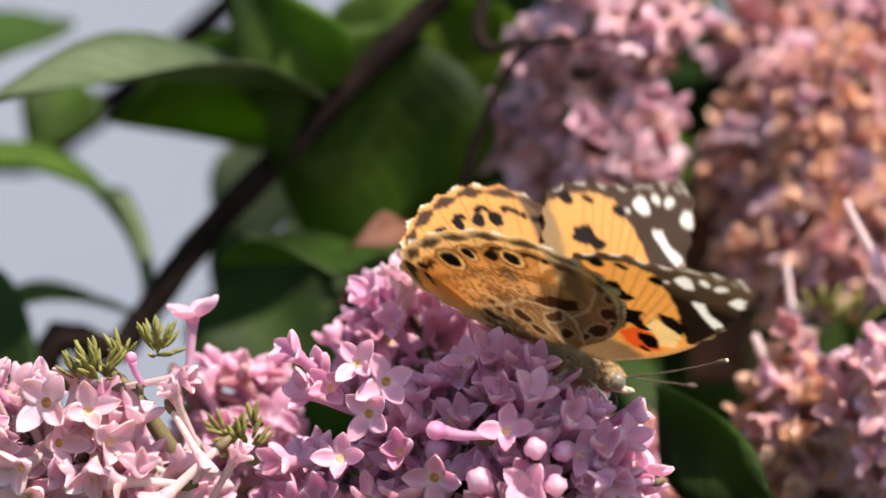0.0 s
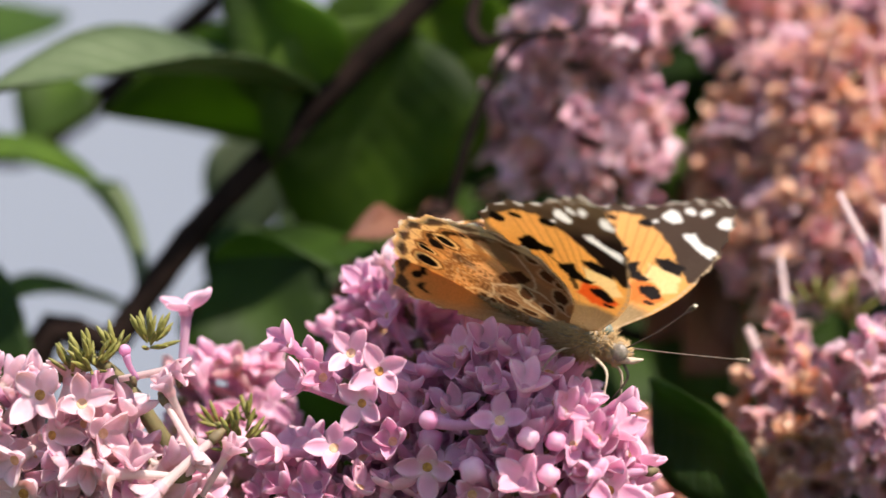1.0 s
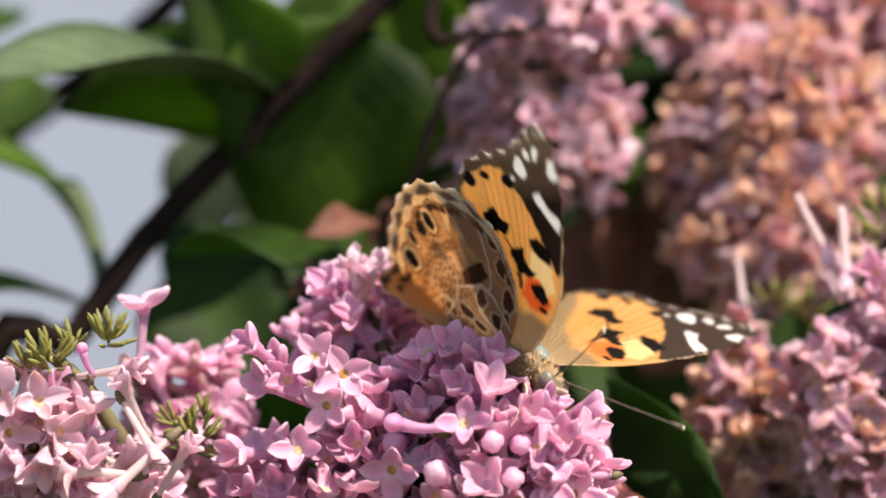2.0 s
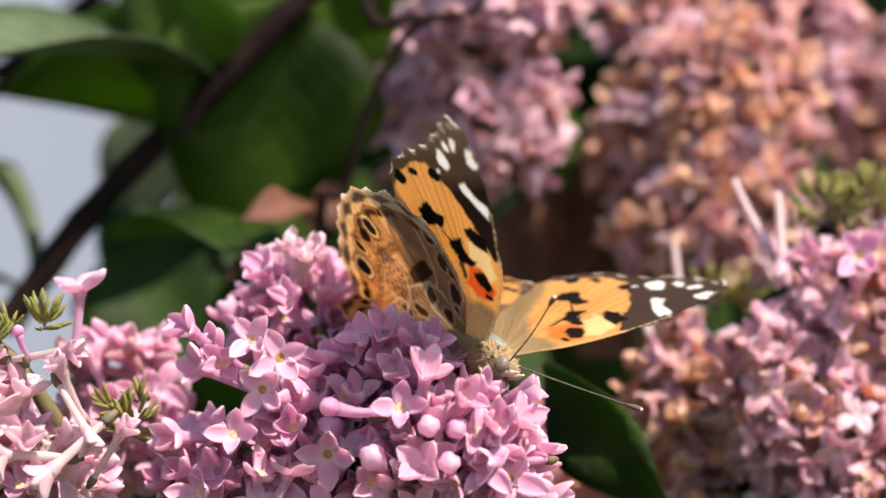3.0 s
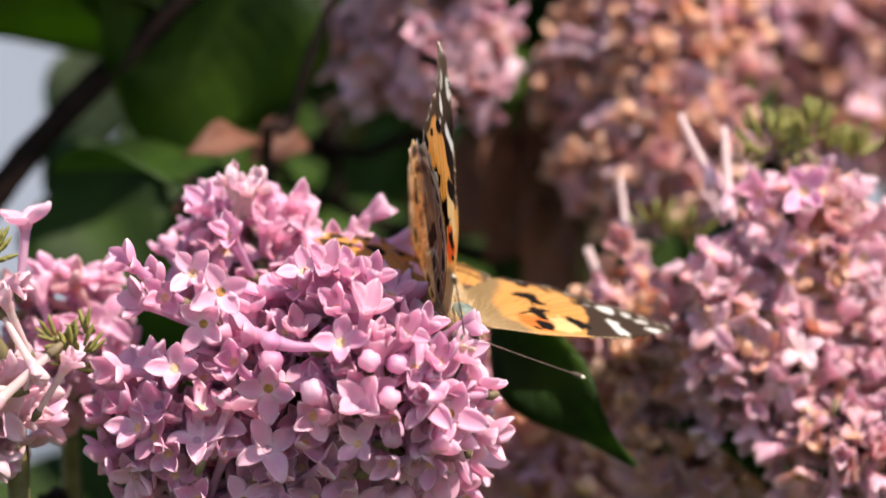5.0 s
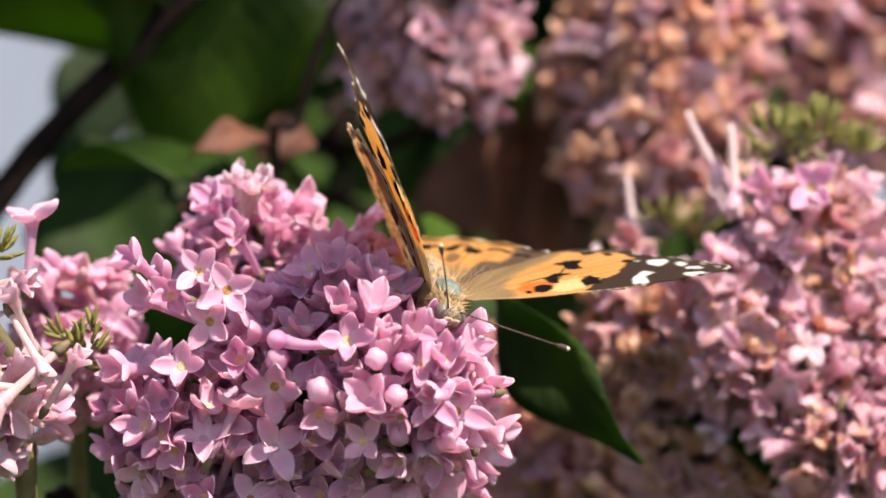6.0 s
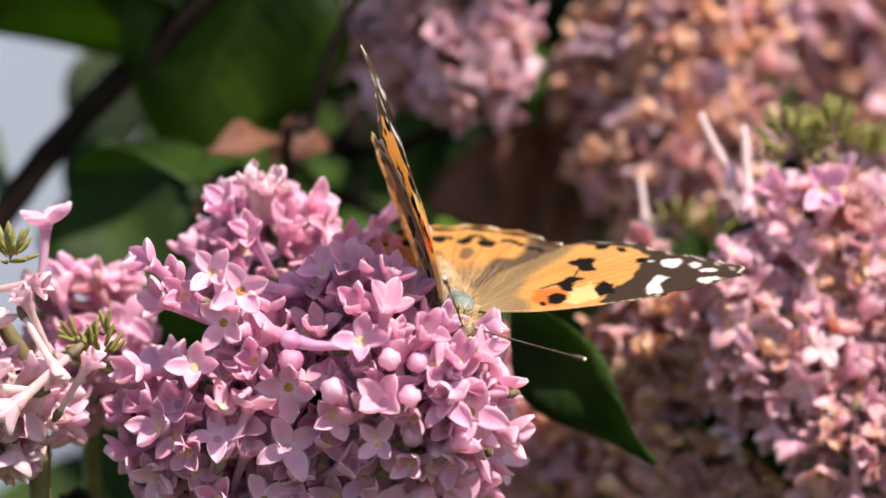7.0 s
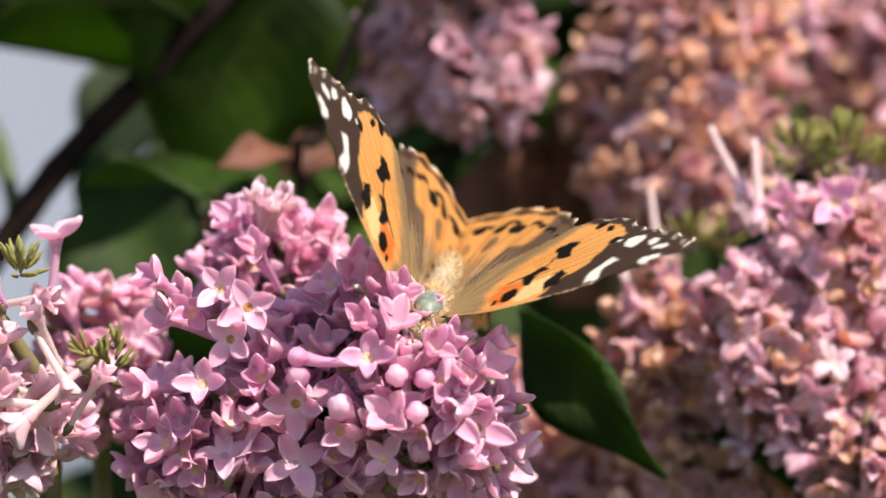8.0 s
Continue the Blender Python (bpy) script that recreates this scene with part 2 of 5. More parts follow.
def floret_mesh(seed, petal_mat, tube_mat, throat, lift, size=1.0, tube=8.0, bend=0.0, cup=0.35, hook=0.3, fine=True, calyx=True):
    rng = random.Random(seed)
    g = Build()
    for i in range(4):
        vf, rim = petal(rng, 3.4 * size * rng.uniform(0.85, 1.12), 2.4 * size * rng.uniform(0.88, 1.1), lift + rng.uniform(-0.25, 0.25),
                        cup * rng.uniform(0.6, 1.3), hook + rng.uniform(-0.3, 0.35), *((6, 7) if fine else (3, 4)))
        g.add(vf, 0, Matrix.Rotation(math.pi / 2 * i + rng.uniform(-0.14, 0.14), 4, 'Z'), rim)
    sides = 9 if fine else 6
    g.add(pipe([(0, 0, -0.75), (0, 0, -1.5), (bend * 0.3, 0, -tube * 0.55), (bend, 0, -tube)], [0.78, 0.66, 0.55, 0.5, 0.42], sides, steps=3), 1)
    neck = [(math.cos(a) * q, math.sin(a) * q, z) for q, z in ((0.95, 0.05), (0.9, -0.35), (0.78, -0.9)) for a in np.linspace(0, 2 * math.pi, sides, endpoint=False)]
    g.add((neck, [(j * sides + i, j * sides + (i + 1) % sides, (j + 1) * sides + (i + 1) % sides, (j + 1) * sides + i) for j in (0, 1) for i in range(sides)]), 0)
    if calyx:
        g.add(pipe([(bend, 0, -tube + 1.0), (bend, 0, -tube), (bend * 1.05, 0, -tube - 1.1)], [0.62, 0.7, 0.3], 6, steps=2), 3)
    ring = [(math.cos(a) * 0.56, math.sin(a) * 0.56, 0.06) for a in np.linspace(0, 2 * math.pi, 10, endpoint=False)]
    inner = [(math.cos(a) * 0.34, math.sin(a) * 0.34, 0.08) for a in np.linspace(0, 2 * math.pi, 10, endpoint=False)]
    g.add((ring + inner + [(0, 0, -0.12)], [(i, (i + 1) % 10, 10 + (i + 1) % 10, 10 + i) for i in range(10)] + [(10 + i, 10 + (i + 1) % 10, 20) for i in range(10)]), 2)
    return g.mesh("floret", [petal_mat, tube_mat, throat, CALYX])


def bud_mesh(seed, petal_mat, tube_mat, size=1.0, tube=6.0):
    rng = random.Random(seed)
    g = Build()
    v, f = blob((1.28 * size, 1.28 * size, 1.3 * size), 16, 9)
    v = [(x * (1 - 0.16 * abs(math.cos(2 * math.atan2(y, x))) ** 8), y * (1 - 0.16 * abs(math.cos(2 * math.atan2(y, x))) ** 8), z) for x, y, z in v]
    g.add((v, f), 0, None, [max(0, z / 2.2) for x, y, z in v])
    g.add(pipe([(0, 0, -0.8), (0, 0, -tube * 0.5), (rng.uniform(-1, 1), 0, -tube)], [0.95 * size, 0.62, 0.45], 8, steps=3), 1)
    g.add(pipe([(0, 0, -tube + 1.0), (0, 0, -tube), (0, 0, -tube - 1.1)], [0.62, 0.7, 0.3], 6, steps=2), 2)
    return g.mesh("bud", [petal_mat, tube_mat, CALYX])


def spent_mesh(seed, petal_mat, tube_mat, tube=7.0):
    """A withered floret: shrivelled lobes curled in over a slack tube."""
    rng = random.Random(seed)
    g = Build()
    for i in range(4):
        vf, rim = petal(rng, 2.7 * rng.uniform(0.8, 1.2), 1.9, 0.8 + rng.uniform(-0.9, 0.5), 0.7, 0.9 + rng.uniform(-1.2, 0.8), 3, 5)
        vf = ([(x + rng.uniform(-.12, .12), y + rng.uniform(-.12, .12), z + rng.uniform(-.12, .12)) for x, y, z in vf[0]], vf[1])
        g.add(vf, 0, Matrix.Rotation(math.pi / 2 * i + rng.uniform(-0.4, 0.4), 4, 'Z'), rim)
    g.add(blob((0.6, 0.7, 0.9), 7, 5, 0.5, rng), 0, Matrix.Translation((0, 0, 0.3)))
    b = rng.uniform(-2, 2)
    g.add(pipe([(0, 0, 0.2), (0, 0, -1.2), (b * 0.4, 0, -tube * 0.55), (b, 0, -tube)], [1.0, 0.85, 0.5, 0.4], 7, steps=3), 1)
    return g.mesh("withered_floret", [petal_mat, tube_mat])


def variants(petal_mat, tube_mat, fine=True, base=0):
    spec = [(0.42, 0.3), (0.62, 0.25), (0.9, 0.05), (0.30, 0.5), (1.15, -0.4), (0.75, 0.35), (0.5, -0.9)]
    return [floret_mesh(base + i, petal_mat, tube_mat, THROAT_DRY if i == 3 else THROAT if i in (0, 1, 5) else tube_mat, a, 0.9 + 0.05 * (i % 4), 8 + (i % 3), (i % 3 - 1) * 1.0, (0.62, 0.85, 0.75, 0.55, 1.0, 0.85, 0.6)[i], h, fine) for i, (a, h) in enumerate(spec)]


FRESH_SET = variants(FRESH, TUBE, True, 10)
PALE_SET = variants(PALE, TUBE_PALE, True, 30)
FRESH_FAR = variants(ROSE, TUBE_ROSE, False, 50)
FADED_FAR = variants(FADED, TUBE_ROSE, False, 70)
PALE_FAR = variants(PALE, TUBE_PALE, False, 150)
DRY_SET = [spent_mesh(190 + i, PALE, TUBE_PALE) for i in range(3)]
SPENT_SET = [spent_mesh(90 + i, SPENT, SPENT if i % 2 else FADED) for i in range(5)]
LOOSE_SET = [floret_mesh(170 + i, PALE, TUBE_PALE, TUBE_PALE, 1.2, 0.9, 8.5, (i - 1) * 0.8, 0.9, 0.2, True, False) for i in range(3)]
BUD_SET = [bud_mesh(110 + i, FRESH, TUBE, 0.9 + 0.1 * i) for i in range(3)]


def on_lobes(lobes, spacing, count, rng, taken=(), front=0.35):
    """Places spread over the outside of overlapping egg-shaped lobes; the side away from -Y more thinly."""
    out, near = [], [Vector(p) for p in taken]
    area = [a * b + b * c + a * c for _, (a, b, c) in lobes]
    for _ in range(count * 60):
        if len(out) >= count:
            break
        (c, r) = rng.choices(lobes, area)[0]
        d = Vector((rng.gauss(0, 1), rng.gauss(0, 1), rng.gauss(0, 1))).normalized()
        if d.y > 0.15 and rng.random() > front:
            continue
        p = Vector(c) + Vector((d.x * r[0], d.y * r[1], d.z * r[2])) * rng.uniform(0.84, 1.05)
        if any(sum(((p[k] - q[k]) / s[k]) ** 2 for k in range(3)) < 0.86 for q, s in lobes if q is not c):
            continue
        if any((p - q).length < spacing for q in near):
            continue
        near.append(p)
        nrm = Vector((d.x / r[0], d.y / r[1], d.z / r[2])).normalized()
        out.append((p, nrm))
    return out


def inner_florets(thing, base, lobes, sets, count, seed):
    """Crowded florets deep in the head, under the outer ones, as one mesh of each kind."""
    rng = random.Random(seed)
    for share, meshes, _ in sets:
        v, f, sl, rim, o = [], [], [], [], 0
        for _ in range(int(count * share * 1.5)):
            (c, r) = rng.choices(lobes, [q[1][0] * q[1][2] for q in lobes])[0]
            d = Vector((rng.gauss(0, 1), rng.gauss(-0.5, 0.8), rng.gauss(0, 1))).normalized()
            p = Vector(c) - Vector(base) + Vector((d.x * r[0], d.y * r[1], d.z * r[2])) * rng.uniform(0.64, 0.88)
            me = rng.choice(meshes)
            m = np.array(Matrix.Translation(p) @ facing(d + Vector((rng.gauss(0, 0.4), -0.2, rng.gauss(0.2, 0.4))), rng.uniform(0, 6)) @ Matrix.Scale(rng.uniform(0.8, 1.0), 4))
            co = np.empty(len(me.vertices) * 3)
            me.vertices.foreach_get("co", co)
            co = co.reshape(-1, 3) * 1000 @ m[:3, :3].T + m[:3, 3]
            v += co.tolist()
            f += [tuple(i + o for i in q.vertices) for q in me.polygons]
            sl += [q.material_index for q in me.polygons]
            rim += [a.value for a in me.attributes["rim"].data]
            o += len(co)
        if v:
            ob = part("floret_mass", mesh_of("floret_mass", v, f, list(meshes[0].materials), sl, True, rim), thing)
            tagged(ob, kind="stuff")


def panicle(label, base, lobes, sets, count, spacing, seed, hand=(), up=0.2, wild=0.5, group="lilac flower clusters", front=0.35, stem=None, size=(0.85, 1.1), inner=0.6):
    """A lilac flower head: rachis, side stalks and florets. sets: rows of (share, meshes, name)."""
    rng = random.Random(seed)
    thing = tagged(new("lilac_panicle"), label, "flower cluster", group)
    thing.matrix_basis = place(base)
    b = Vector(base)
    stem = [Vector(p) - b for p in (stem or [base, lobes[0][0]])]
    v, f = pipe(stem, [1.3, 1.1, 0.9, 0.6], 8, 0.2, rng)
    part("rachis", mesh_of("rachis", v, f, [STEM]), thing)
    for c, r in lobes:
        top = Vector(c) - b
        foot = min(smooth_line(stem), key=lambda q: (q - top).length)
        if (top - foot).length > 1.5:
            v, f = pipe([foot, (foot + top) / 2 + Vector((0, 0, -1)), top], [0.7, 0.55, 0.4], 6)
            part("side_stalk", mesh_of("side_stalk", v, f, [STEM]), thing)
    inner_florets(thing, base, lobes, [q for q in sets if q[1] is not BUD_SET], int(count * inner), seed + 500)
    taken = []
    for p, d, meshes, k, sc in hand:
        name = meshes[k % len(meshes)].name.split(".")[0]
        ob = part(name, meshes[k % len(meshes)], thing, local(Vector(p) - b) @ facing(d, rng.uniform(0, 1.57)) @ Matrix.Scale(sc, 4))
        taken.append(p)
    for p, nrm in on_lobes(lobes, spacing, count, rng, taken, front):
        meshes = rng.choices([s[1] for s in sets], [s[0] for s in sets])[0]
        d = (nrm + Vector((rng.gauss(0, wild), rng.gauss(0, wild) - 0.15, rng.gauss(0, wild) + up)) * 0.8).normalized()
        if d.dot(nrm) < 0.35:
            d = (d + nrm * 0.8).normalized()
        me = rng.choice(meshes)
        part(me.name.split(".")[0], me, thing, local(p - b) @ facing(d, rng.uniform(0, 6.28)) @ Matrix.Scale(rng.uniform(*size), 4))
    return thing


# ---- setting ----
def setting():
    n = 24
    v, f = [], []
    for i in range(n + 1):
        for j in range(n + 1):
            x, y = (i / n * 2 - 1), (j / n * 2 - 1)
            v.append((math.copysign(abs(x) ** 3, x) * 3e6, math.copysign(abs(y) ** 3, y) * 3e6, noise.noise((x * 9, y * 9, 0)) * 30 - 30))
    for i in range(n):
        for j in range(n):
            a = i * (n + 1) + j
            f.append((a, a + n + 1, a + n + 2, a + 1))
    tagged(new("ground", mesh_of("ground", v, f, [GROUND])), "green lawn under the lilac shrub", "ground", kind="structure")
    # pale rendered house wall far behind the shrub
    w = bmesh.new()
    bmesh.ops.create_cube(w, size=1)
    bmesh.ops.scale(w, vec=(14, 0.3, 7), verts=w.verts)
    bmesh.ops.bevel(w, geom=w.edges[:], offset=0.02, segments=2, affect='EDGES')
    me = bpy.data.meshes.new("backdrop")
    w.to_mesh(me)
    me.materials.append(WALL)
    ob = tagged(new("backdrop", me), "pale grey rendered wall in the distance", "wall", kind="structure")
    ob.location = (-1.0, 6.0, 3.45)


setting()


# ---- lilac shrub: stems and leaves ----
def leaf_mesh(base, tip, face, width, bend=0.15, fold=0.25, heart=0.62, material=None, nu=6, nv=16, wavy=0.3, seed=0):
    """A pointed lilac blade from base to tip. face: the way its upper side looks; bend: how far it bows towards that side."""
    rng = random.Random(seed)
    base, tip = Vector(base), Vector(tip)
    d = tip - base
    ln = d.length
    d.normalize()
    nrm = Vector(face)
    nrm = (nrm - d * nrm.dot(d)).normalized()
    side = d.cross(nrm)
    verts, faces, uv = [], [], []
    ph = rng.uniform(0, 6)
    for layer in (0, 1):
        for i in range(nv + 1):
            s = i / nv
            w = width * 0.5 * max(0.012, math.sin(math.pi * s ** heart) ** 0.85 * (1 - 0.25 * s * s))
            c = base + d * (s * ln) + nrm * (math.sin(math.pi * s) * bend * ln)
            for k in range(nu + 1):
                q = k / nu * 2 - 1
                h = abs(q) * fold * w + math.sin(ph + s * 9 + q * 2) * wavy * abs(q)
                verts.append(c + side * (q * w) + nrm * (h - layer * 0.18))
                uv.append((k / nu, s))
    n = (nu + 1) * (nv + 1)
    for i in range(nv):
        for k in range(nu):
            a = i * (nu + 1) + k
            faces.append((a, a + 1, a + nu + 2, a + nu + 1))
            faces.append((n + a, n + a + nu + 1, n + a + nu + 2, n + a + 1))
    edge = [i * (nu + 1) for i in range(nv + 1)] + [nv * (nu + 1) + k for k in range(1, nu + 1)] + [i * (nu + 1) + nu for i in range(nv - 1, -1, -1)] + [k for k in range(nu - 1, 0, -1)]
    for a, b in zip(edge, edge[1:] + edge[:1]):
        faces.append((a, b, b + n, a + n))
    return mesh_of("leaf", verts, faces, [material or LEAF], uv=uv)


SHRUB = tagged(new("lilac_shrub"), "lilac shrub with dark stems and heart-shaped green leaves", "shrub")
SHRUB.matrix_basis = place((0, 0, 0))


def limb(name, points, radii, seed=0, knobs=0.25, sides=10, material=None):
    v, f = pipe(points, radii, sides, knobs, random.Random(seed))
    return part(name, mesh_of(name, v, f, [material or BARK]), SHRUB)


def leaf(base, tip, face, width, bend=0.12, fold=0.25, heart=0.62, material=None, seed=0, wavy=0.3, label=""):
    return part("leaf", leaf_mesh(base, tip, face, width, bend, fold, heart, material, seed=seed, wavy=wavy), SHRUB, label=label)


def stems():
    foot = Vector((40, 260, -1350))
    fork = Vector((30, 220, -330))
    limb("trunk", [foot, foot + Vector((8, 5, 500)), fork], [16, 13, 10], 1)
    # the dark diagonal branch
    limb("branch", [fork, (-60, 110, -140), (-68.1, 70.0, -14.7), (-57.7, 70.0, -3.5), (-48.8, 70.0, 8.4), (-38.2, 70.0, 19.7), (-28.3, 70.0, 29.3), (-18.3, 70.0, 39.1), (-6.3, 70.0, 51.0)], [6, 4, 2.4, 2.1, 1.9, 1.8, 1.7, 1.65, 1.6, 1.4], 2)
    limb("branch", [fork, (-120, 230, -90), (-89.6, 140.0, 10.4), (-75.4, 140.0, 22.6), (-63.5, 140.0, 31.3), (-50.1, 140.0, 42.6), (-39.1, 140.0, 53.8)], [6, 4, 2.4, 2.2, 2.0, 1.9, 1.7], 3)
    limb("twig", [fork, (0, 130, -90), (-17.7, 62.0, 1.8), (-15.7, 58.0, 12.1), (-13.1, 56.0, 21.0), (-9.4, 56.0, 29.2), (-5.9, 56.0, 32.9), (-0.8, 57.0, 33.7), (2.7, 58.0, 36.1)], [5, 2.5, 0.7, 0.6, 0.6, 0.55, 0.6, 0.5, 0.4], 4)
    limb("twig", [(-5.9, 56.0, 32.9), (-8.0, 57.0, 33.4), (-11.1, 58.0, 32.4), (-12.9, 60.0, 35.0), (-11.8, 62.0, 39.3)], [0.7, 0.5, 0.7, 0.8, 0.7], 5)
    limb("twig", [fork, (70, 150, -60), (-15.7, 90.0, 4.9), (-6.2, 85.0, 9.2), (3.8, 82.0, 13.8), (13.1, 82.0, 19.9)], [5, 2.5, 0.8, 0.9, 0.8, 0.5], 6)
    limb("branch", [fork, (90, 160, -60), (54.1, 110.0, 5.2), (48.8, 110.0, 20.9), (53.2, 100.0, 33.8)], [6, 3, 1.2, 1.1, 1.0], 7)
    limb("twig", [(48.8, 110.0, 20.9), (53.7, 105.0, 22.2), (62.1, 100.0, 23.5)], [0.9, 0.8, 0.6], 8)
    # hooked leaf stalk
    limb("petiole", [(-62.5, 88.0, 16.0), (-59.5, 86.0, 14.8), (-56.6, 84.0, 9.3), (-55.2, 80.0, 3.5), (-56.0, 74.0, -1.8)], [0.7, 1.9, 1.3, 0.9, 1.0], 9, 0.1, 10, GREENSTALK)


stems()


def leaves():
    # long lit leaf over the gap
    leaf((-31.4, 70.0, 26.9), (-76.2, 46.0, 24.6), (0.03, -0.30, 0.95), 17, 0.07, 0.45, 0.8, LEAF_PALE, 1, 0.9)
    leaf((-30.6, 72.0, 25.6), (-60.0, 80.0, 25.0), (0.1, 0.75, 0.6), 20, 0.12, 0.2, 0.8, LEAF_MID, 2)
    leaf((-31.8, 70.0, 27.3), (-43.4, 66.0, 43.3), (-0.4, -0.8, 0.3), 16, 0.06, 0.35, 0.6, LEAF, 3)
    leaf((-23.4, 72.0, 36.5), (-33.3, 82.0, 5.5), (0.3, -0.85, 0.4), 30, 0.05, 0.45, 0.6, LEAF_MID, 4, 1.6)
    leaf((-18.6, 80.0, 40.5), (-17.2, 100.0, 15.9), (0.5, -0.8, 0.1), 20, 0.05, 0.4, 0.6, LEAF_MID, 5, 1.2)
    leaf((-59.8, 86.0, 14.8), (-84.8, 75.0, 18.7), (0.15, -0.3, 0.95), 14, 0.10, 0.3, 0.7, LEAF, 6)
    leaf((-56.8, 80.0, 0.3), (-80.7, 70.0, -4.1), (0.0, -0.2, 1.0), 10, 0.16, 0.3, 0.7, LEAF, 7)
    leaf((-78.5, 70.0, 5.8), (-66.1, 62.0, -14.6), (-0.3, -0.9, 0.3), 13, 0.05, 0.2, 0.6, LEAF_SHADED, 8)
    leaf((-44.6, 66.0, 6.4), (-19.8, 52.0, 0.4), (0.25, -0.28, 0.92), 17, 0.10, 0.35, 0.7, LEAF_SHADED, 9, 0.9)
    leaf((-45.3, 84.0, 5.5), (-32.5, 80.0, -10.0), (0.2, -0.9, 0.1), 22, 0.05, 0.2, 0.6, LEAF_SHADED, 10)
    leaf((-41.0, 100.0, 22.9), (-46.4, 106.0, 6.0), (0.2, -0.85, 0.4), 13, 0.03, 0.1, 0.6, LEAF_BACKLIT, 11)
    leaf((-70.1, 120.0, 40.4), (-82.1, 100.0, 31.2), (0.0, -0.5, 0.8), 12, 0.05, 0.2, 0.7, LEAF_SHADED, 12)
    leaf((-65.8, 100.0, 31.0), (-72.1, 96.0, 21.4), (-0.1, -0.9, 0.3), 12, 0.05, 0.2, 0.6, LEAF, 13)
    leaf((-18.8, 60.0, 9.6), (-28.6, 50.0, 8.0), (0.1, -0.70, 0.7), 5.5, 0.12, 0.35, 0.8, LEAF_DEAD, 14, 0.7, "dry reddish brown leaf")
    leaf((-14.5, 66.0, 11.6), (-21.0, 62.0, 7.4), (0.2, -0.8, 0.4), 6.5, 0.12, 0.35, 0.6, LEAF_DEAD, 32, 0.8, "dry reddish brown leaf")
    leaf((-25.2, 60.0, 5.3), (-29.7, 52.0, 1.5), (0.1, -0.8, 0.4), 4, 0.1, 0.3, 0.7, LEAF_DEAD, 15, label="dry reddish brown leaf")
    leaf((8.2, 34.0, -8.4), (25.4, 28.0, -27.8), (-0.20, -0.85, -0.48), 11, 0.05, 0.30, 0.8, LEAF_SHADED, 16, 1.4)
    leaf((27.8, 42.0, -23.3), (43.1, 34.0, -32.5), (0.5, -0.5, 0.7), 7, 0.14, 0.35, 0.7, LEAF_SHADED, 17)
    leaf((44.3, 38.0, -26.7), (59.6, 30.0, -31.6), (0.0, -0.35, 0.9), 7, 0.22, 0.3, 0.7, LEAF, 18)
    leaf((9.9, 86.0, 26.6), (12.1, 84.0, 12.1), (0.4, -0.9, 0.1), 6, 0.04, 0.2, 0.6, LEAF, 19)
    leaf((40.4, 95.0, 22.6), (45.6, 95.0, 13.8), (0.2, -0.9, 0.2), 9, 0.04, 0.2, 0.6, LEAF_SHADED, 20)
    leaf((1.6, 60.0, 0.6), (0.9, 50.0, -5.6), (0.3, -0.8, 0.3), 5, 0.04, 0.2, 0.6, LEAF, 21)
    leaf((-33.9, 96.0, 15.9), (-23.6, 92.0, 1.9), (0.2, -0.9, 0.3), 20, 0.05, 0.2, 0.6, LEAF_SHADED, 22)
    leaf((-28.3, 100.0, 8.6), (-12.0, 98.0, 14.3), (0.1, -0.9, 0.3), 18, 0.05, 0.2, 0.6, LEAF_SHADED, 23)
    leaf((-36.6, 90.0, 9.3), (-43.7, 86.0, -6.6), (-0.1, -0.9, 0.3), 20, 0.05, 0.2, 0.6, LEAF_SHADED, 24)
    leaf((-23.7, 96.0, 3.4), (-31.0, 92.0, -11.1), (-0.1, -0.9, 0.3), 22, 0.05, 0.2, 0.6, LEAF_SHADED, 25)
    # three brown blades added as dark fill for reddish flowers in shadow
    leaf((6.0, 94.0, 12.2), (16.2, 90.0, -1.5), (0.3, -0.6, -0.6), 24, 0.06, 0.25, 0.6, LEAF_DEAD, 27, label="dry reddish brown leaf")
    leaf((16.4, 93.0, 10.0), (9.0, 90.0, -4.4), (0.1, -0.7, -0.6), 22, 0.06, 0.25, 0.6, LEAF_DEAD, 28, label="dry reddish brown leaf")
    leaf((19.0, 88.0, 1.4), (13.2, 84.0, -8.6), (0.2, -0.7, -0.5), 18, 0.06, 0.25, 0.6, LEAF_DEAD, 29, label="dry reddish brown leaf")
    leaf((-29.7, 86.0, 31.5), (-20.3, 88.0, 43.9), (0.3, -0.8, 0.3), 13, 0.05, 0.2, 0.6, LEAF, 26)
    # leaf blades added to darken the gap between the two front heads, turned from the sun
    leaf((-35.1, 46.0, -9.7), (-25.5, 44.0, -15.7), (0.1, -0.72, -0.68), 15, 0.05, 0.25, 0.62, LEAF_SHADED, 31, 0.9)
    leaf((-34.1, 50.0, -18.7), (-19.5, 48.0, -20.7), (-0.1, -0.72, -0.68), 15, 0.05, 0.25, 0.62, LEAF_SHADED, 33, 0.9)
    # inner leaves of the shrub, their shade put into the dark leaf colour
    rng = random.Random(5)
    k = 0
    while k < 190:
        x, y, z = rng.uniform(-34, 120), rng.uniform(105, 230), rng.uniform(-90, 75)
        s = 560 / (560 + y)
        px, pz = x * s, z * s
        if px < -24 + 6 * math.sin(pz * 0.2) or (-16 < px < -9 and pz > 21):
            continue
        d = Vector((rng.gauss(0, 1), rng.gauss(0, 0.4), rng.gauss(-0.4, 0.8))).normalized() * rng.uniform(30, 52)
        leaf((x, y, z), Vector((x, y, z)) + d, (rng.gauss(0, 0.5), -0.6, rng.gauss(0.5, 0.4)), rng.uniform(22, 34), 0.08, 0.25, 0.62, LEAF_SHADED, 100 + k, 0.8)
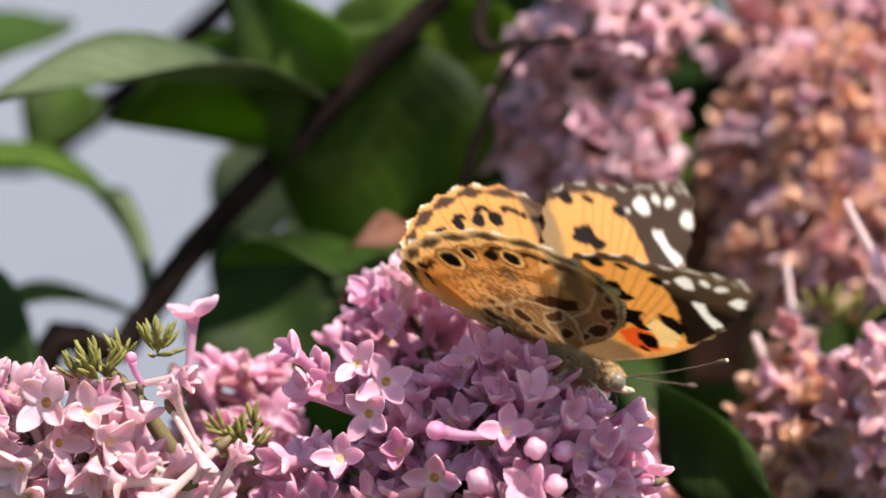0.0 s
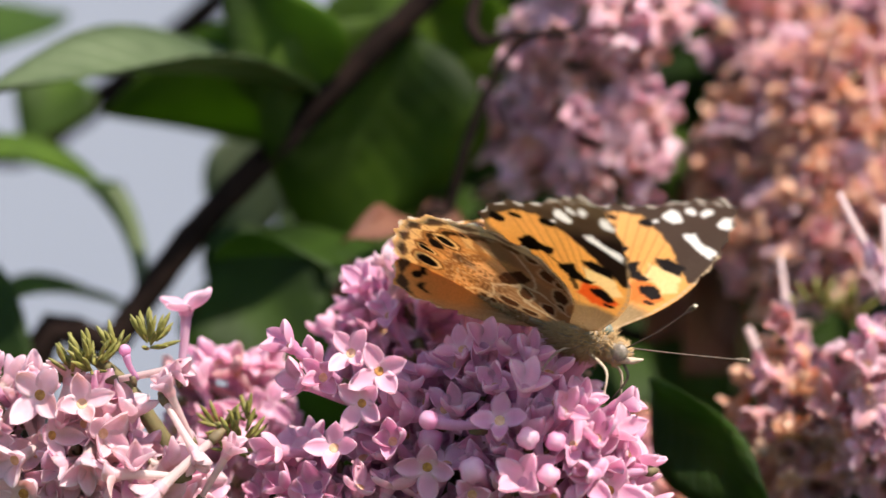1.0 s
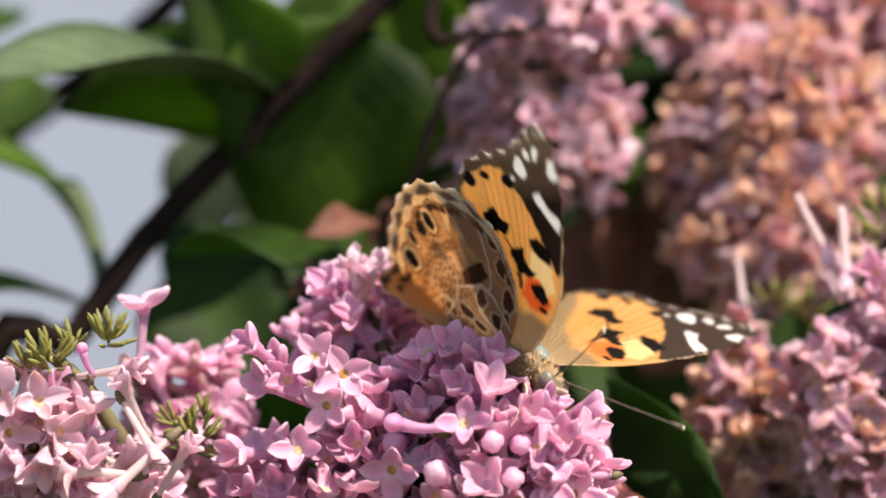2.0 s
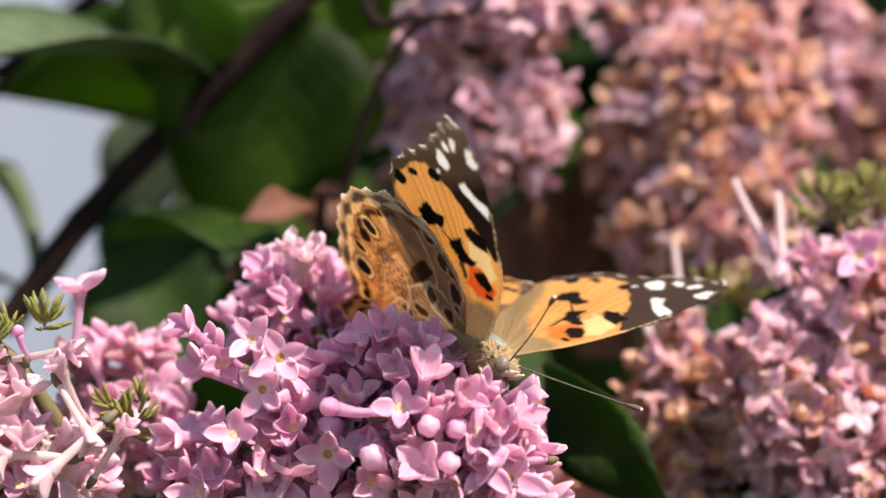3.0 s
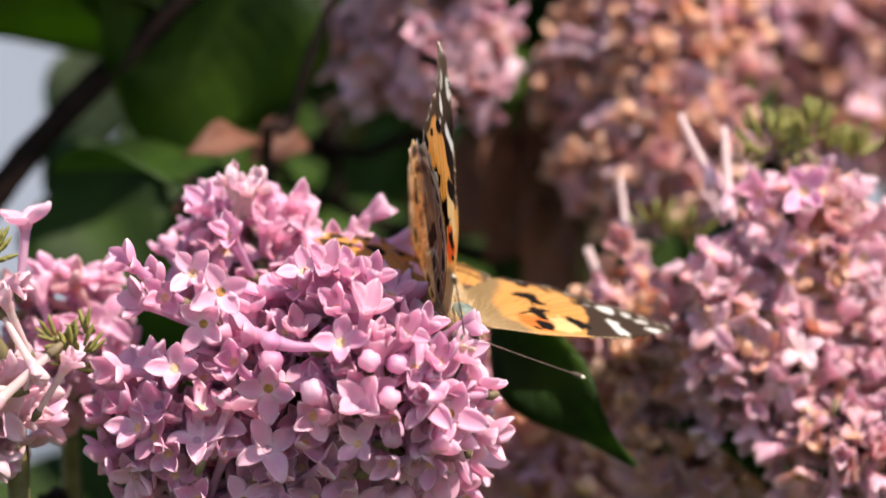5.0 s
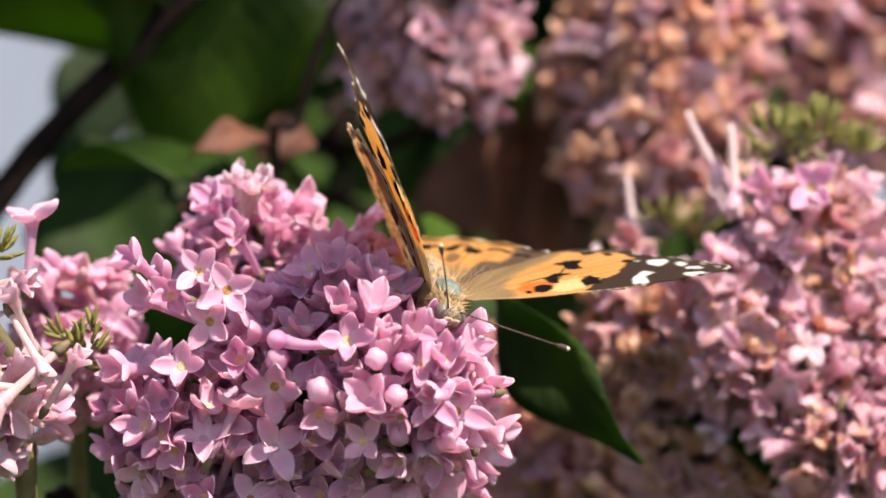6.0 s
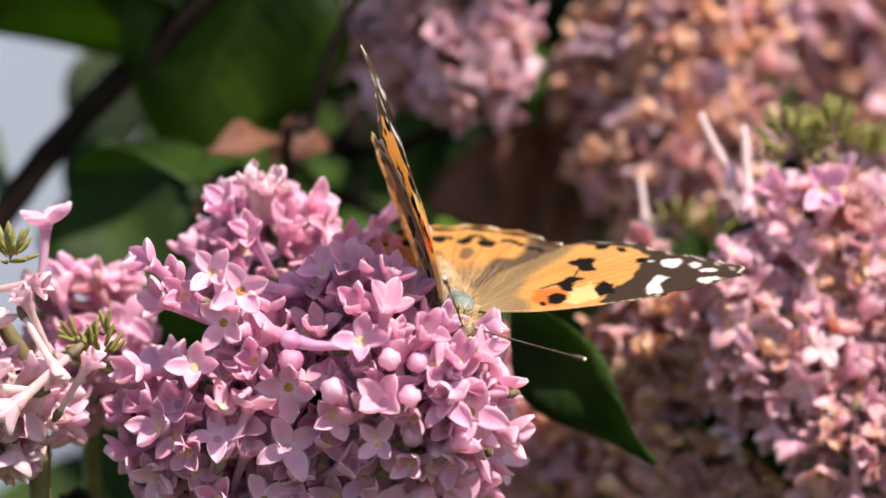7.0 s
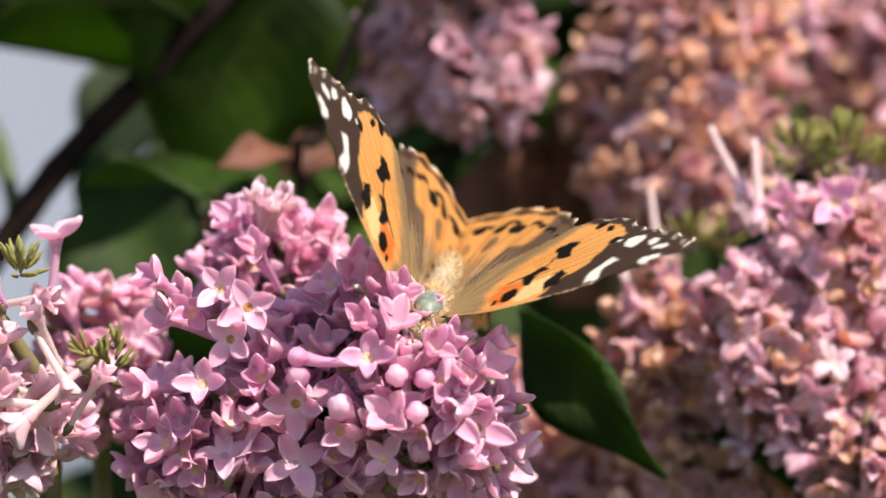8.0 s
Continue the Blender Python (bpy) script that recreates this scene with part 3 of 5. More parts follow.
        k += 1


leaves()

# ---- flower heads ----
MAIN = panicle("fresh pink lilac flower cluster with open four-petalled florets", (-13.8, 14.0, -48.2),
    [((-13.7, 10.0, -25.0), (20, 13, 12)), ((-20.4, 25.0, -3.7), (7.5, 8, 7.5)), ((-1.6, -2.0, -18.8), (8.5, 9, 8)), ((-28.0, 6.0, -22.2), (8, 8, 7)), ((-14.3, 8.0, -13.5), (9, 9, 6.5)), ((-7.0, 4.0, -11.5), (7, 8, 5.5)), ((-4.6, 14.0, -9.1), (5.5, 6, 3.5))],
    [(0.96, FRESH_SET, 0), (0.04, BUD_SET, 0)], 250, 3.15, 21,
    [((-24.8, -3.0, -5.3), (-0.15, -0.95, 0.3), FRESH_SET, 0, 1.0), ((-21.7, -4.0, -7.3), (0.1, -0.98, 0.1), FRESH_SET, 3, 0.95),
     ((-31.8, 0.0, -4.4), (-0.75, -0.45, 0.55), FRESH_SET, 1, 0.95), ((-26.7, -4.0, -15.7), (-0.1, -0.97, 0.2), FRESH_SET, 0, 1.0),
     ((-33.1, -1.0, -16.1), (-0.7, -0.7, 0.1), FRESH_SET, 5, 1.0), ((-16.4, -6.0, -17.8), (-0.1, -0.9, -0.3), FRESH_SET, 3, 1.0),
     ((-8.4, -9.0, -12.7), (0.05, -0.95, 0.25), FRESH_SET, 0, 1.05), ((-1.5, -8.0, -11.8), (0.3, -0.85, 0.4), FRESH_SET, 5, 1.0),
     ((-5.3, -11.0, -14.6), (0.0, -0.95, 0.2), BUD_SET, 1, 1.0), ((-2.3, -10.0, -15.0), (0.2, -0.95, 0.1), BUD_SET, 0, 1.0),
     ((-3.1, -11.0, -18.6), (0.1, -0.95, -0.2), BUD_SET, 1, 1.0), ((-11.4, -9.0, -18.1), (-0.3, -0.8, 0.4), BUD_SET, 2, 1.1),
     ((-16.1, -9.0, -12.6), (-0.93, -0.3, 0.2), BUD_SET, 0, 0.95), ((-14.2, 20.0, 2.3), (0.6, -0.6, 0.5), FRESH_SET, 1, 1.0),
     ((-13.0, 19.0, -0.2), (0.8, -0.5, 0.1), FRESH_SET, 6, 0.9), ((-21.4, 18.0, 4.9), (-0.2, -0.3, 0.9), DRY_SET, 0, 0.95), ((-18.9, 17.0, 4.6), (0.3, -0.4, 0.85), DRY_SET, 1, 0.95), ((-20.2, 15.0, 4.0), (0.1, -0.7, 0.7), DRY_SET, 2, 0.9),
     ((-30.4, 1.0, -8.6), (-0.6, -0.6, 0.3), FRESH_SET, 2, 0.95), ((-28.0, -1.0, -8.0), (-0.2, -0.9, 0.2), FRESH_SET, 1, 0.95), ((-29.0, 2.0, -6.3), (-0.4, -0.6, 0.6), FRESH_SET, 5, 0.9),
     ((-24.1, 14.0, 2.0), (-0.4, -0.5, 0.75), FRESH_SET, 2, 0.9), ((-17.5, 16.0, -0.3), (0.1, -0.7, 0.7), FRESH_SET, 5, 1.0),
     ((-21.1, 10.0, -1.2), (-0.3, -0.7, 0.6), FRESH_SET, 1, 0.9), ((-23.6, -4.0, -10.8), (-0.2, -0.95, -0.1), FRESH_SET, 3, 0.9),
     ((1.5, -6.0, -16.2), (0.5, -0.8, 0.2), FRESH_SET, 1, 1.05), ((4.6, -3.0, -11.3), (0.85, -0.3, 0.4), FRESH_SET, 4, 0.95),
     ((7.4, -1.0, -22.9), (0.95, -0.25, -0.1), FRESH_SET, 2, 1.05), ((4.3, -4.0, -18.7), (0.8, -0.6, 0.0), FRESH_SET, 5, 0.95),
     ((-13.3, 3.0, -6.7), (-0.4, -0.7, 0.6), FRESH_SET, 1, 1.0), ((-10.3, 0.0, -7.6), (0.1, -0.7, 0.7), FRESH_SET, 2, 0.95),
     ((-5.6, -8.0, -9.1), (0.2, -0.6, 0.75), FRESH_SET, 2, 1.0), ((-5.6, 24.0, 1.2), (0.75, -0.2, 0.6), FRESH_SET, 4, 0.95), ((-2.0, 22.0, -4.7), (0.9, -0.3, 0.3), FRESH_SET, 6, 0.9),
     ((-3.1, 20.0, -2.2), (0.95, -0.2, 0.2), FRESH_SET, 4, 0.95), ((-2.6, 15.0, -6.0), (0.9, -0.35, 0.15), FRESH_SET, 4, 0.95), ((-4.9, 11.0, -7.0), (0.4, -0.6, 0.6), FRESH_SET, 2, 0.95),
     ((-7.8, 13.0, -4.7), (0.3, -0.8, 0.5), FRESH_SET, 1, 0.95), ((-9.9, 15.0, -2.7), (0.2, -0.6, 0.75), FRESH_SET, 2, 0.9), ((-7.4, 20.0, -1.7), (0.5, -0.5, 0.7), FRESH_SET, 5, 0.9), ((-5.2, 17.0, -4.1), (0.5, -0.7, 0.45), FRESH_SET, 1, 0.9),
     ((-10.2, -1.0, -4.6), (0.1, -0.75, 0.65), FRESH_SET, 2, 0.95), ((-7.7, -3.0, -5.3), (0.35, -0.7, 0.6), FRESH_SET, 1, 0.95), ((-5.2, -4.0, -6.0), (0.2, -0.6, 0.75), FRESH_SET, 5, 0.95), ((-12.6, 1.0, -5.0), (-0.2, -0.8, 0.55), FRESH_SET, 0, 0.95),
     ((-9.0, -5.0, -9.1), (-0.2, -0.8, 0.5), FRESH_SET, 5, 0.95), ((-11.5, -7.0, -20.8), (0.0, -0.95, -0.2), FRESH_SET, 1, 1.0), ((-20.2, -5.0, -15.0), (-0.2, -0.9, 0.3), FRESH_SET, 5, 1.0)],
    0.8, 0.6, size=(0.88, 1.1), stem=[(-13.8, 14.0, -48.2), (-13.8, 12.0, -32.1), (-15.1, 12.0, -16.1), (-19.2, 22.0, -0.2)])

LEFT = panicle("sunlit pale lilac flower cluster with drooping florets and green buds", (-44.5, 10.0, -38.3),
    [((-58.8, 2.0, -15.7), (12, 8, 8)), ((-50.2, 4.0, -20.8), (9, 8, 7)), ((-67.2, 4.0, -13.1), (8, 8, 8))],
    [(0.7, PALE_SET, 0), (0.22, FRESH_SET, 0), (0.08, BUD_SET, 0)], 95, 3.9, 22,
    [((-59.1, -6.0, -9.2), (-0.1, -0.95, 0.1), PALE_SET, 3, 1.1), ((-54.6, -5.0, -10.2), (0.15, -0.95, 0.2), PALE_SET, 0, 1.1),
     ((-61.9, -6.0, -16.3), (-0.5, -0.8, -0.3), PALE_SET, 1, 1.1), ((-54.0, -6.0, -16.7), (0.0, -0.8, -0.5), PALE_SET, 2, 1.05), ((-49.1, -5.0, -17.1), (0.2, -0.6, 0.7), PALE_SET, 4, 1.0),
     ((-44.1, 8.0, 0.3), (0.03, -0.12, 1.0), FRESH_SET, 3, 1.0), ((-44.9, -2.0, -6.6), (0.9, -0.3, 0.15), PALE_SET, 4, 0.8), ((-50.1, -2.0, -4.4), (-0.25, -0.2, 0.95), BUD_SET, 0, 0.6),
     ((-45.2, -3.0, -8.8), (-0.35, -0.4, 0.85), PALE_SET, 4, 0.8), ((-46.2, -6.0, -19.7), (-0.7, -0.3, -0.65), PALE_SET, 4, 1.0), ((-51.2, -6.0, -18.0), (-0.95, -0.3, -0.02), PALE_SET, 6, 1.0),
     ((-38.7, -3.0, -15.7), (0.5, -0.3, 0.8), PALE_SET, 4, 0.75), ((-42.3, -4.0, -15.6), (0.5, -0.3, -0.8), PALE_SET, 4, 0.8)],
    0.0, 0.5, stem=[(-44.5, 10.0, -38.3), (-45.3, 6.0, -19.0), (-48.9, 4.0, -10.7), (-52.6, 3.0, -6.3), (-55.1, 3.0, -5.0)])

BEHIND = panicle("lilac flower cluster in the shade behind the front ones", (-40.8, 40.0, -37.0),
    [((-40.6, 26.0, -10.6), (6, 6, 6)), ((-41.1, 28.0, -15.9), (7, 6, 7))], [(0.8, FRESH_SET, 0), (0.2, FADED_FAR, 0)], 30, 3.6, 23, (), 0.1, 0.6,
    stem=[(-40.8, 40.0, -37.0), (-40.8, 32.0, -19.9), (-40.8, 26.0, -9.3)])

RIGHT = panicle("pink lilac flower cluster with green buds at its top", (47.3, 50.0, -51.1),
    [((46.5, 40.0, -4.7), (10, 8, 11)), ((41.7, 38.0, -16.1), (11, 9, 10)), ((51.3, 42.0, -14.8), (9, 9, 11)), ((34.8, 36.0, -10.7), (5, 6, 8))],
    [(0.5, FRESH_FAR, 0), (0.15, PALE_FAR, 0), (0.2, FADED_FAR, 0), (0.15, SPENT_SET, 0)], 200, 4.0, 24,
    [((45.0, 30.0, 4.2), (0.0, -0.97, 0.2), FRESH_SET, 0, 1.15), ((40.0, 34.0, 3.9), (-0.4, -0.8, 0.3), FRESH_SET, 1, 1.0), ((51.1, 36.0, 3.3), (0.3, -0.3, 0.9), PALE_SET, 4, 1.1),
     ((36.4, 34.0, 3.6), (0.05, -0.3, -0.95), LOOSE_SET, 1, 1.0), ((34.3, 38.0, 6.6), (0.5, -0.2, -0.8), LOOSE_SET, 2, 0.9)], 0.1, 0.6,
    stem=[(47.3, 50.0, -51.1), (46.3, 46.0, -27.1), (45.6, 42.0, -6.8), (44.4, 40.0, 10.0)])

LOWER = panicle("fading pink lilac flower cluster with browned florets", (31.6, 62.0, -55.6),
    [((32.2, 48.0, -19.7), (11, 9, 10)), ((25.3, 46.0, -13.6), (7, 7, 9)), ((37.6, 48.0, -27.2), (12, 9, 10)), ((29.6, 50.0, -30.7), (11, 9, 9))],
    [(0.45, FADED_FAR, 0), (0.1, FRESH_FAR, 0), (0.45, SPENT_SET, 0)], 210, 4.0, 25,
    [((24.9, 46.0, -0.6), (0.1, -0.3, -0.95), LOOSE_SET, 1, 0.8), ((24.5, 44.0, -1.8), (-0.2, -0.9, 0.1), FADED_FAR, 2, 1.1), ((23.5, 44.0, -10.9), (0.35, -0.3, -0.9), LOOSE_SET, 1, 1.1),
     ((29.1, 40.0, -15.5), (-0.2, -0.6, 0.75), PALE_SET, 4, 1.0)], 0.0, 0.7,
    stem=[(31.6, 62.0, -55.6), (32.0, 58.0, -34.6), (31.0, 52.0, -20.6), (25.1, 50.0, -3.5)])

BROWN = panicle("withered orange-brown and pink lilac flower cluster hanging behind", (20.8, 95.0, -17.6),
    [((30.7, 74.0, 11.9), (10, 9, 12)), ((26.5, 76.0, 7.6), (8.5, 9, 7.5)), ((32.2, 76.0, 24.1), (11, 10, 12)), ((24.5, 80.0, 19.2), (9, 8, 10))],
    [(0.5, SPENT_SET, 0), (0.35, FADED_FAR, 0), (0.15, PALE_FAR, 0)], 220, 3.9, 26,
    [((33.5, 68.0, 18.8), (0.98, -0.2, 0.1), LOOSE_SET, 1, 1.0)], 0.0, 0.7,
    stem=[(20.8, 95.0, -17.6), (21.8, 84.0, -1.5), (28.8, 80.0, 14.2), (33.1, 80.0, 31.3)])

UPPER = panicle("pink lilac flower cluster behind a thin dark twig", (-10.7, 110.0, 9.4),
    [((4.0, 68.0, 21.3), (7, 7, 8.5)), ((-4.4, 74.0, 22.3), (6.5, 7, 8)), ((-0.8, 70.0, 30.5), (8, 8, 8)), ((4.8, 66.0, 38.0), (8.5, 8, 8.5))],
    [(0.45, FRESH_FAR, 0), (0.25, PALE_FAR, 0), (0.3, FADED_FAR, 0)], 170, 3.9, 27, (), 0.0, 0.6,
    stem=[(-10.7, 110.0, 9.4), (-3.0, 80.0, 20.3), (0.6, 74.0, 28.6), (4.2, 70.0, 39.6)])

CORNER = panicle("pink lilac flower cluster above the withered one", (46.0, 110.0, 8.9),
    [((34.3, 84.0, 29.5), (10, 8, 9)), ((25.9, 86.0, 36.1), (9, 8, 8)), ((38.7, 84.0, 38.0), (10, 8, 9))],
    [(0.6, FRESH_FAR, 0), (0.3, FADED_FAR, 0), (0.1, SPENT_SET, 0)], 130, 4.0, 28, (), 0.0, 0.6,
    stem=[(46.0, 110.0, 8.9), (39.1, 92.0, 24.7), (33.1, 88.0, 34.7)])

LOW = panicle("shaded pink-brown lilac flower cluster low in the shrub", (16.2, 85.0, -61.3),
    [((12.8, 64.0, -28.0), (11, 8, 9)), ((19.7, 62.0, -33.4), (10, 8, 9)), ((6.6, 70.0, -21.2), (8, 8, 8))],
    [(0.5, FADED_FAR, 0), (0.3, SPENT_SET, 0), (0.2, FRESH_FAR, 0)], 120, 4.0, 29, (), 0.0, 0.6,
    stem=[(16.2, 85.0, -61.3), (15.2, 74.0, -39.0), (10.8, 70.0, -24.7)])

EDGE = panicle("bright pink lilac flower cluster beside a green leaf", (59.0, 80.0, -60.8),
    [((50.2, 32.0, -26.8), (9, 7, 6)), ((55.5, 36.0, -22.0), (9, 8, 7))],
    [(0.8, FRESH_FAR, 0), (0.2, FADED_FAR, 0)], 70, 3.9, 30, [((45.7, 30.0, -23.4), (-0.2, -0.9, 0.3), SPENT_SET, 1, 1.2)], 0.0, 0.6,
    stem=[(59.0, 80.0, -60.8), (55.0, 52.0, -37.6), (51.5, 36.0, -26.6)])

FARRIGHT = panicle("dusky pink lilac flower cluster beside dark leaves", (69.6, 130.0, -17.0),
    [((56.2, 100.0, 16.2), (11, 8, 11)), ((60.6, 100.0, 25.0), (11, 8, 11)), ((52.1, 104.0, 26.6), (8, 8, 8))],
    [(0.5, FADED_FAR, 0), (0.3, FRESH_FAR, 0), (0.2, SPENT_SET, 0)], 110, 4.2, 31, (), 0.0, 0.6,
    stem=[(69.6, 130.0, -17.0), (61.8, 112.0, 7.5), (57.5, 106.0, 23.7)])


def stalks():
    """Shrub stems that carry the flower heads."""
    fork = (30, 220, -330)
    for i, p in enumerate(((-13.8, 14.0, -48.2), (-44.5, 10.0, -38.3), (-40.8, 40.0, -37.0), (47.3, 50.0, -51.1), (31.6, 62.0, -55.6), (20.8, 95.0, -17.6), (-10.7, 110.0, 9.4), (46.0, 110.0, 8.9), (16.2, 85.0, -61.3), (59.0, 80.0, -60.8), (69.6, 130.0, -17.0))):
        p = Vector(p)
        m = (p + Vector(fork)) / 2 + Vector((0, 20, -30))
        limb("flower_stem", [fork, m, p + Vector((0, 2, -12)), p + Vector((0, 0, 4))], [4.5, 2.2, 1.5, 1.2], 40 + i)


stalks()


def bud_cluster(parent, points, seed):
    """Tight knots of small green calyces."""
    rng = random.Random(seed)
    base = parent.matrix_basis.translation - AXIS
    v, f = pipe([(0, 0, -1.6), (0, 0, 0), (0.1, 0, 1.4), (0, 0, 2.4)], [0.22, 0.42, 0.36, 0.1], 6, steps=2)
    me = mesh_of("green_bud", v, f, [BUDGREEN])
    for c, r, n in points:
        for _ in range(n):
            d = Vector((rng.gauss(0, 1), rng.gauss(0, 1) - 0.3, rng.gauss(0.7, 0.8))).normalized()
            part("green_bud", me, parent, Matrix.Translation(Vector(c) * MM - base) @ Matrix.Translation(d * r * MM * rng.uniform(0.6, 1)) @ facing(d + Vector((0, 0, 0.6))) @ Matrix.Scale(rng.uniform(0.45, 0.85), 4))


bud_cluster(LEFT, [((-53.9, 0.0, -5.6), 2.6, 34), ((-56.2, 1.0, -6.2), 2.0, 16), ((-47.7, 2.0, -3.2), 2.2, 24), ((-51.5, 2.0, -4.1), 1.4, 10), ((-38.3, 6.0, -14.6), 2.6, 22), ((-40.4, 8.0, -12.5), 1.8, 8), ((-37.2, 8.0, -11.9), 1.6, 6)], 3)
bud_cluster(RIGHT, [((41.6, 38.0, 9.6), 4.0, 46), ((46.4, 40.0, 10.7), 4.0, 46), ((51.3, 42.0, 8.7), 3.0, 26), ((38.4, 40.0, 7.3), 2.5, 10)], 4)
bud_cluster(LOWER, [((28.3, 52.0, -0.1), 3.0, 10), ((32.6, 56.0, -0.8), 3.0, 12)], 5)


# ---- butterfly ----
SC = 1.0
FLY_Y = 1.5             # depth at which the butterfly sits, millimetres


def soft(d, w=0.22):
    return np.clip(0.5 - d / w, 0, 1)


def oval(u, v, cu, cv, a, b, rot=0.0):
    c, s = math.cos(rot), math.sin(rot)
    x, y = (u - cu) * c + (v - cv) * s, -(u - cu) * s + (v - cv) * c
    return soft((np.hypot(x / a, y / b) - 1) * min(a, b))


def lay(col, mask, rgb):
    col += (np.array(rgb) - col) * mask[:, None]


def wob(u, v, k, a):
    return a * (np.sin(u * k + v * 0.7 * k) + np.sin(v * k * 1.3 - u * 0.4 * k + 1.7)) * 0.5


def veins(u, v, angles, origin, col, rgb, width=0.13, start=4.0, strength=0.6):
    for a in angles:
        x, y = u - origin[0], v - origin[1]
        c, s = math.cos(a), math.sin(a)
        along, off = x * c + y * s, -x * s + y * c + 0.012 * (x * c + y * s) ** 2 * math.sin(a * 1.5 - 0.3)
        lay(col, soft(np.abs(off) - width, 0.2) * (along > start) * strength, rgb)


def patch(u, v, pts, w=0.28):
    """Soft mask of a polygon in the plane of the wing."""
    p = np.array(pts)
    best, inside = np.full(len(u), 1e9), np.zeros(len(u), bool)
    for (ax, ay), (bx, by) in zip(p, np.roll(p, -1, axis=0)):
        dx, dy = bx - ax, by - ay
        k = np.clip(((u - ax) * dx + (v - ay) * dy) / (dx * dx + dy * dy), 0, 1)
        best = np.minimum(best, np.hypot(u - ax - k * dx, v - ay - k * dy))
        if ay != by:
            inside ^= ((ay > v) != (by > v)) & (u < ax + dx * (v - ay) / dy)
    return soft(np.where(inside, -best, best), w)


def streak(u, v, pts, half, w=0.2):
    """Soft mask of a band along a line of points."""
    best = np.full(len(u), 1e9)
    for (ax, ay), (bx, by) in zip(pts, pts[1:]):
        dx, dy = bx - ax, by - ay
        k = np.clip(((u - ax) * dx + (v - ay) * dy) / (dx * dx + dy * dy), 0, 1)
        best = np.minimum(best, np.hypot(u - ax - k * dx, v - ay - k * dy))
    return soft(best - half, w)


BLACK, BROWN_D = (0.012, 0.007, 0.005), (0.055, 0.030, 0.018)
ORANGE, GOLD, CREAM, WHITE, RED = (0.80, 0.41, 0.12), (0.88, 0.55, 0.19), (0.90, 0.74, 0.44), (0.88, 0.85, 0.80), (0.78, 0.17, 0.04)
F_LINE = [(0, 1.4), (3, 5.6), (6.2, 8.8), (10, 11.3), (13.8, 13.4), (20, 15.4), (24.2, 16.2), (26.2, 15.8), (26.9, 14.0), (25.6, 10.6), (24.2, 7.4), (23.6, 4.6), (23.4, 1.6), (22.5, -1.2), (21.0, -3.4), (18.9, -4.7), (13, -5.2), (6, -4.9), (0, -2.6)]
H_LINE = [(0.0, -0.5), (4.6, 4.0), (10.5, 5.6), (15.0, 4.6), (18.2, 1.8), (19.8, -2.4), (20.4, -6.6), (19.4, -10.8), (17.2, -14.4), (14.6, -17.4), (11.4, -19.9), (8.4, -20.9), (5.6, -20.9), (3.4, -19.4), (1.7, -15.6), (0.8, -8.5), (0.0, -2.8)]
F_VEINS = [0.50, 0.40, 0.30, 0.20, 0.09, -0.02, -0.12]
H_VEINS = [-0.14, -0.36, -0.58, -0.80, -1.0, -1.18]
# eye spots of the hindwing: place, radius, ringed or not
H_EYES = [(15.3, -7.4, 1.2, 1), (14.5, -9.8, 0.95, 0), (13.3, -12.6, 0.9, 1), (10.8, -14.6, 1.2, 1), (16.6, -3.6, 0.5, 0), (7.6, -18.0, 0.65, 0)]
F_STAR = [(16.1, -1.0), (16.9, 1.0), (15.6, 1.5), (14.9, 3.3), (13.8, 2.4), (13.9, 0.2), (14.4, -1.2)]
F_BLOCK = [(11.8, 2.0), (12.2, 4.5), (10.6, 4.0), (9.2, 5.7), (8.6, 3.9), (9.4, 2.5)]
F_BLOB = [(8.0, 4.3), (7.6, 6.2), (6.2, 6.9), (5.5, 5.6), (6.6, 4.2)]
F_WEDGE = [(13.2, 6.0), (13.3, 7.8), (11.5, 9.8), (10.0, 8.8), (11.2, 6.8)]
F_DARK = [(9.2, 9.8), (11.6, 9.0), (13.3, 8.5), (15.9, 7.9), (17.5, 7.1), (19.0, 6.1), (20.4, 5.6), (21.6, 4.8), (21.7, 2.0), (20.9, -0.8), (19.6, -2.9), (18.3, -5.6), (30, -9), (30, 20), (8, 15)]


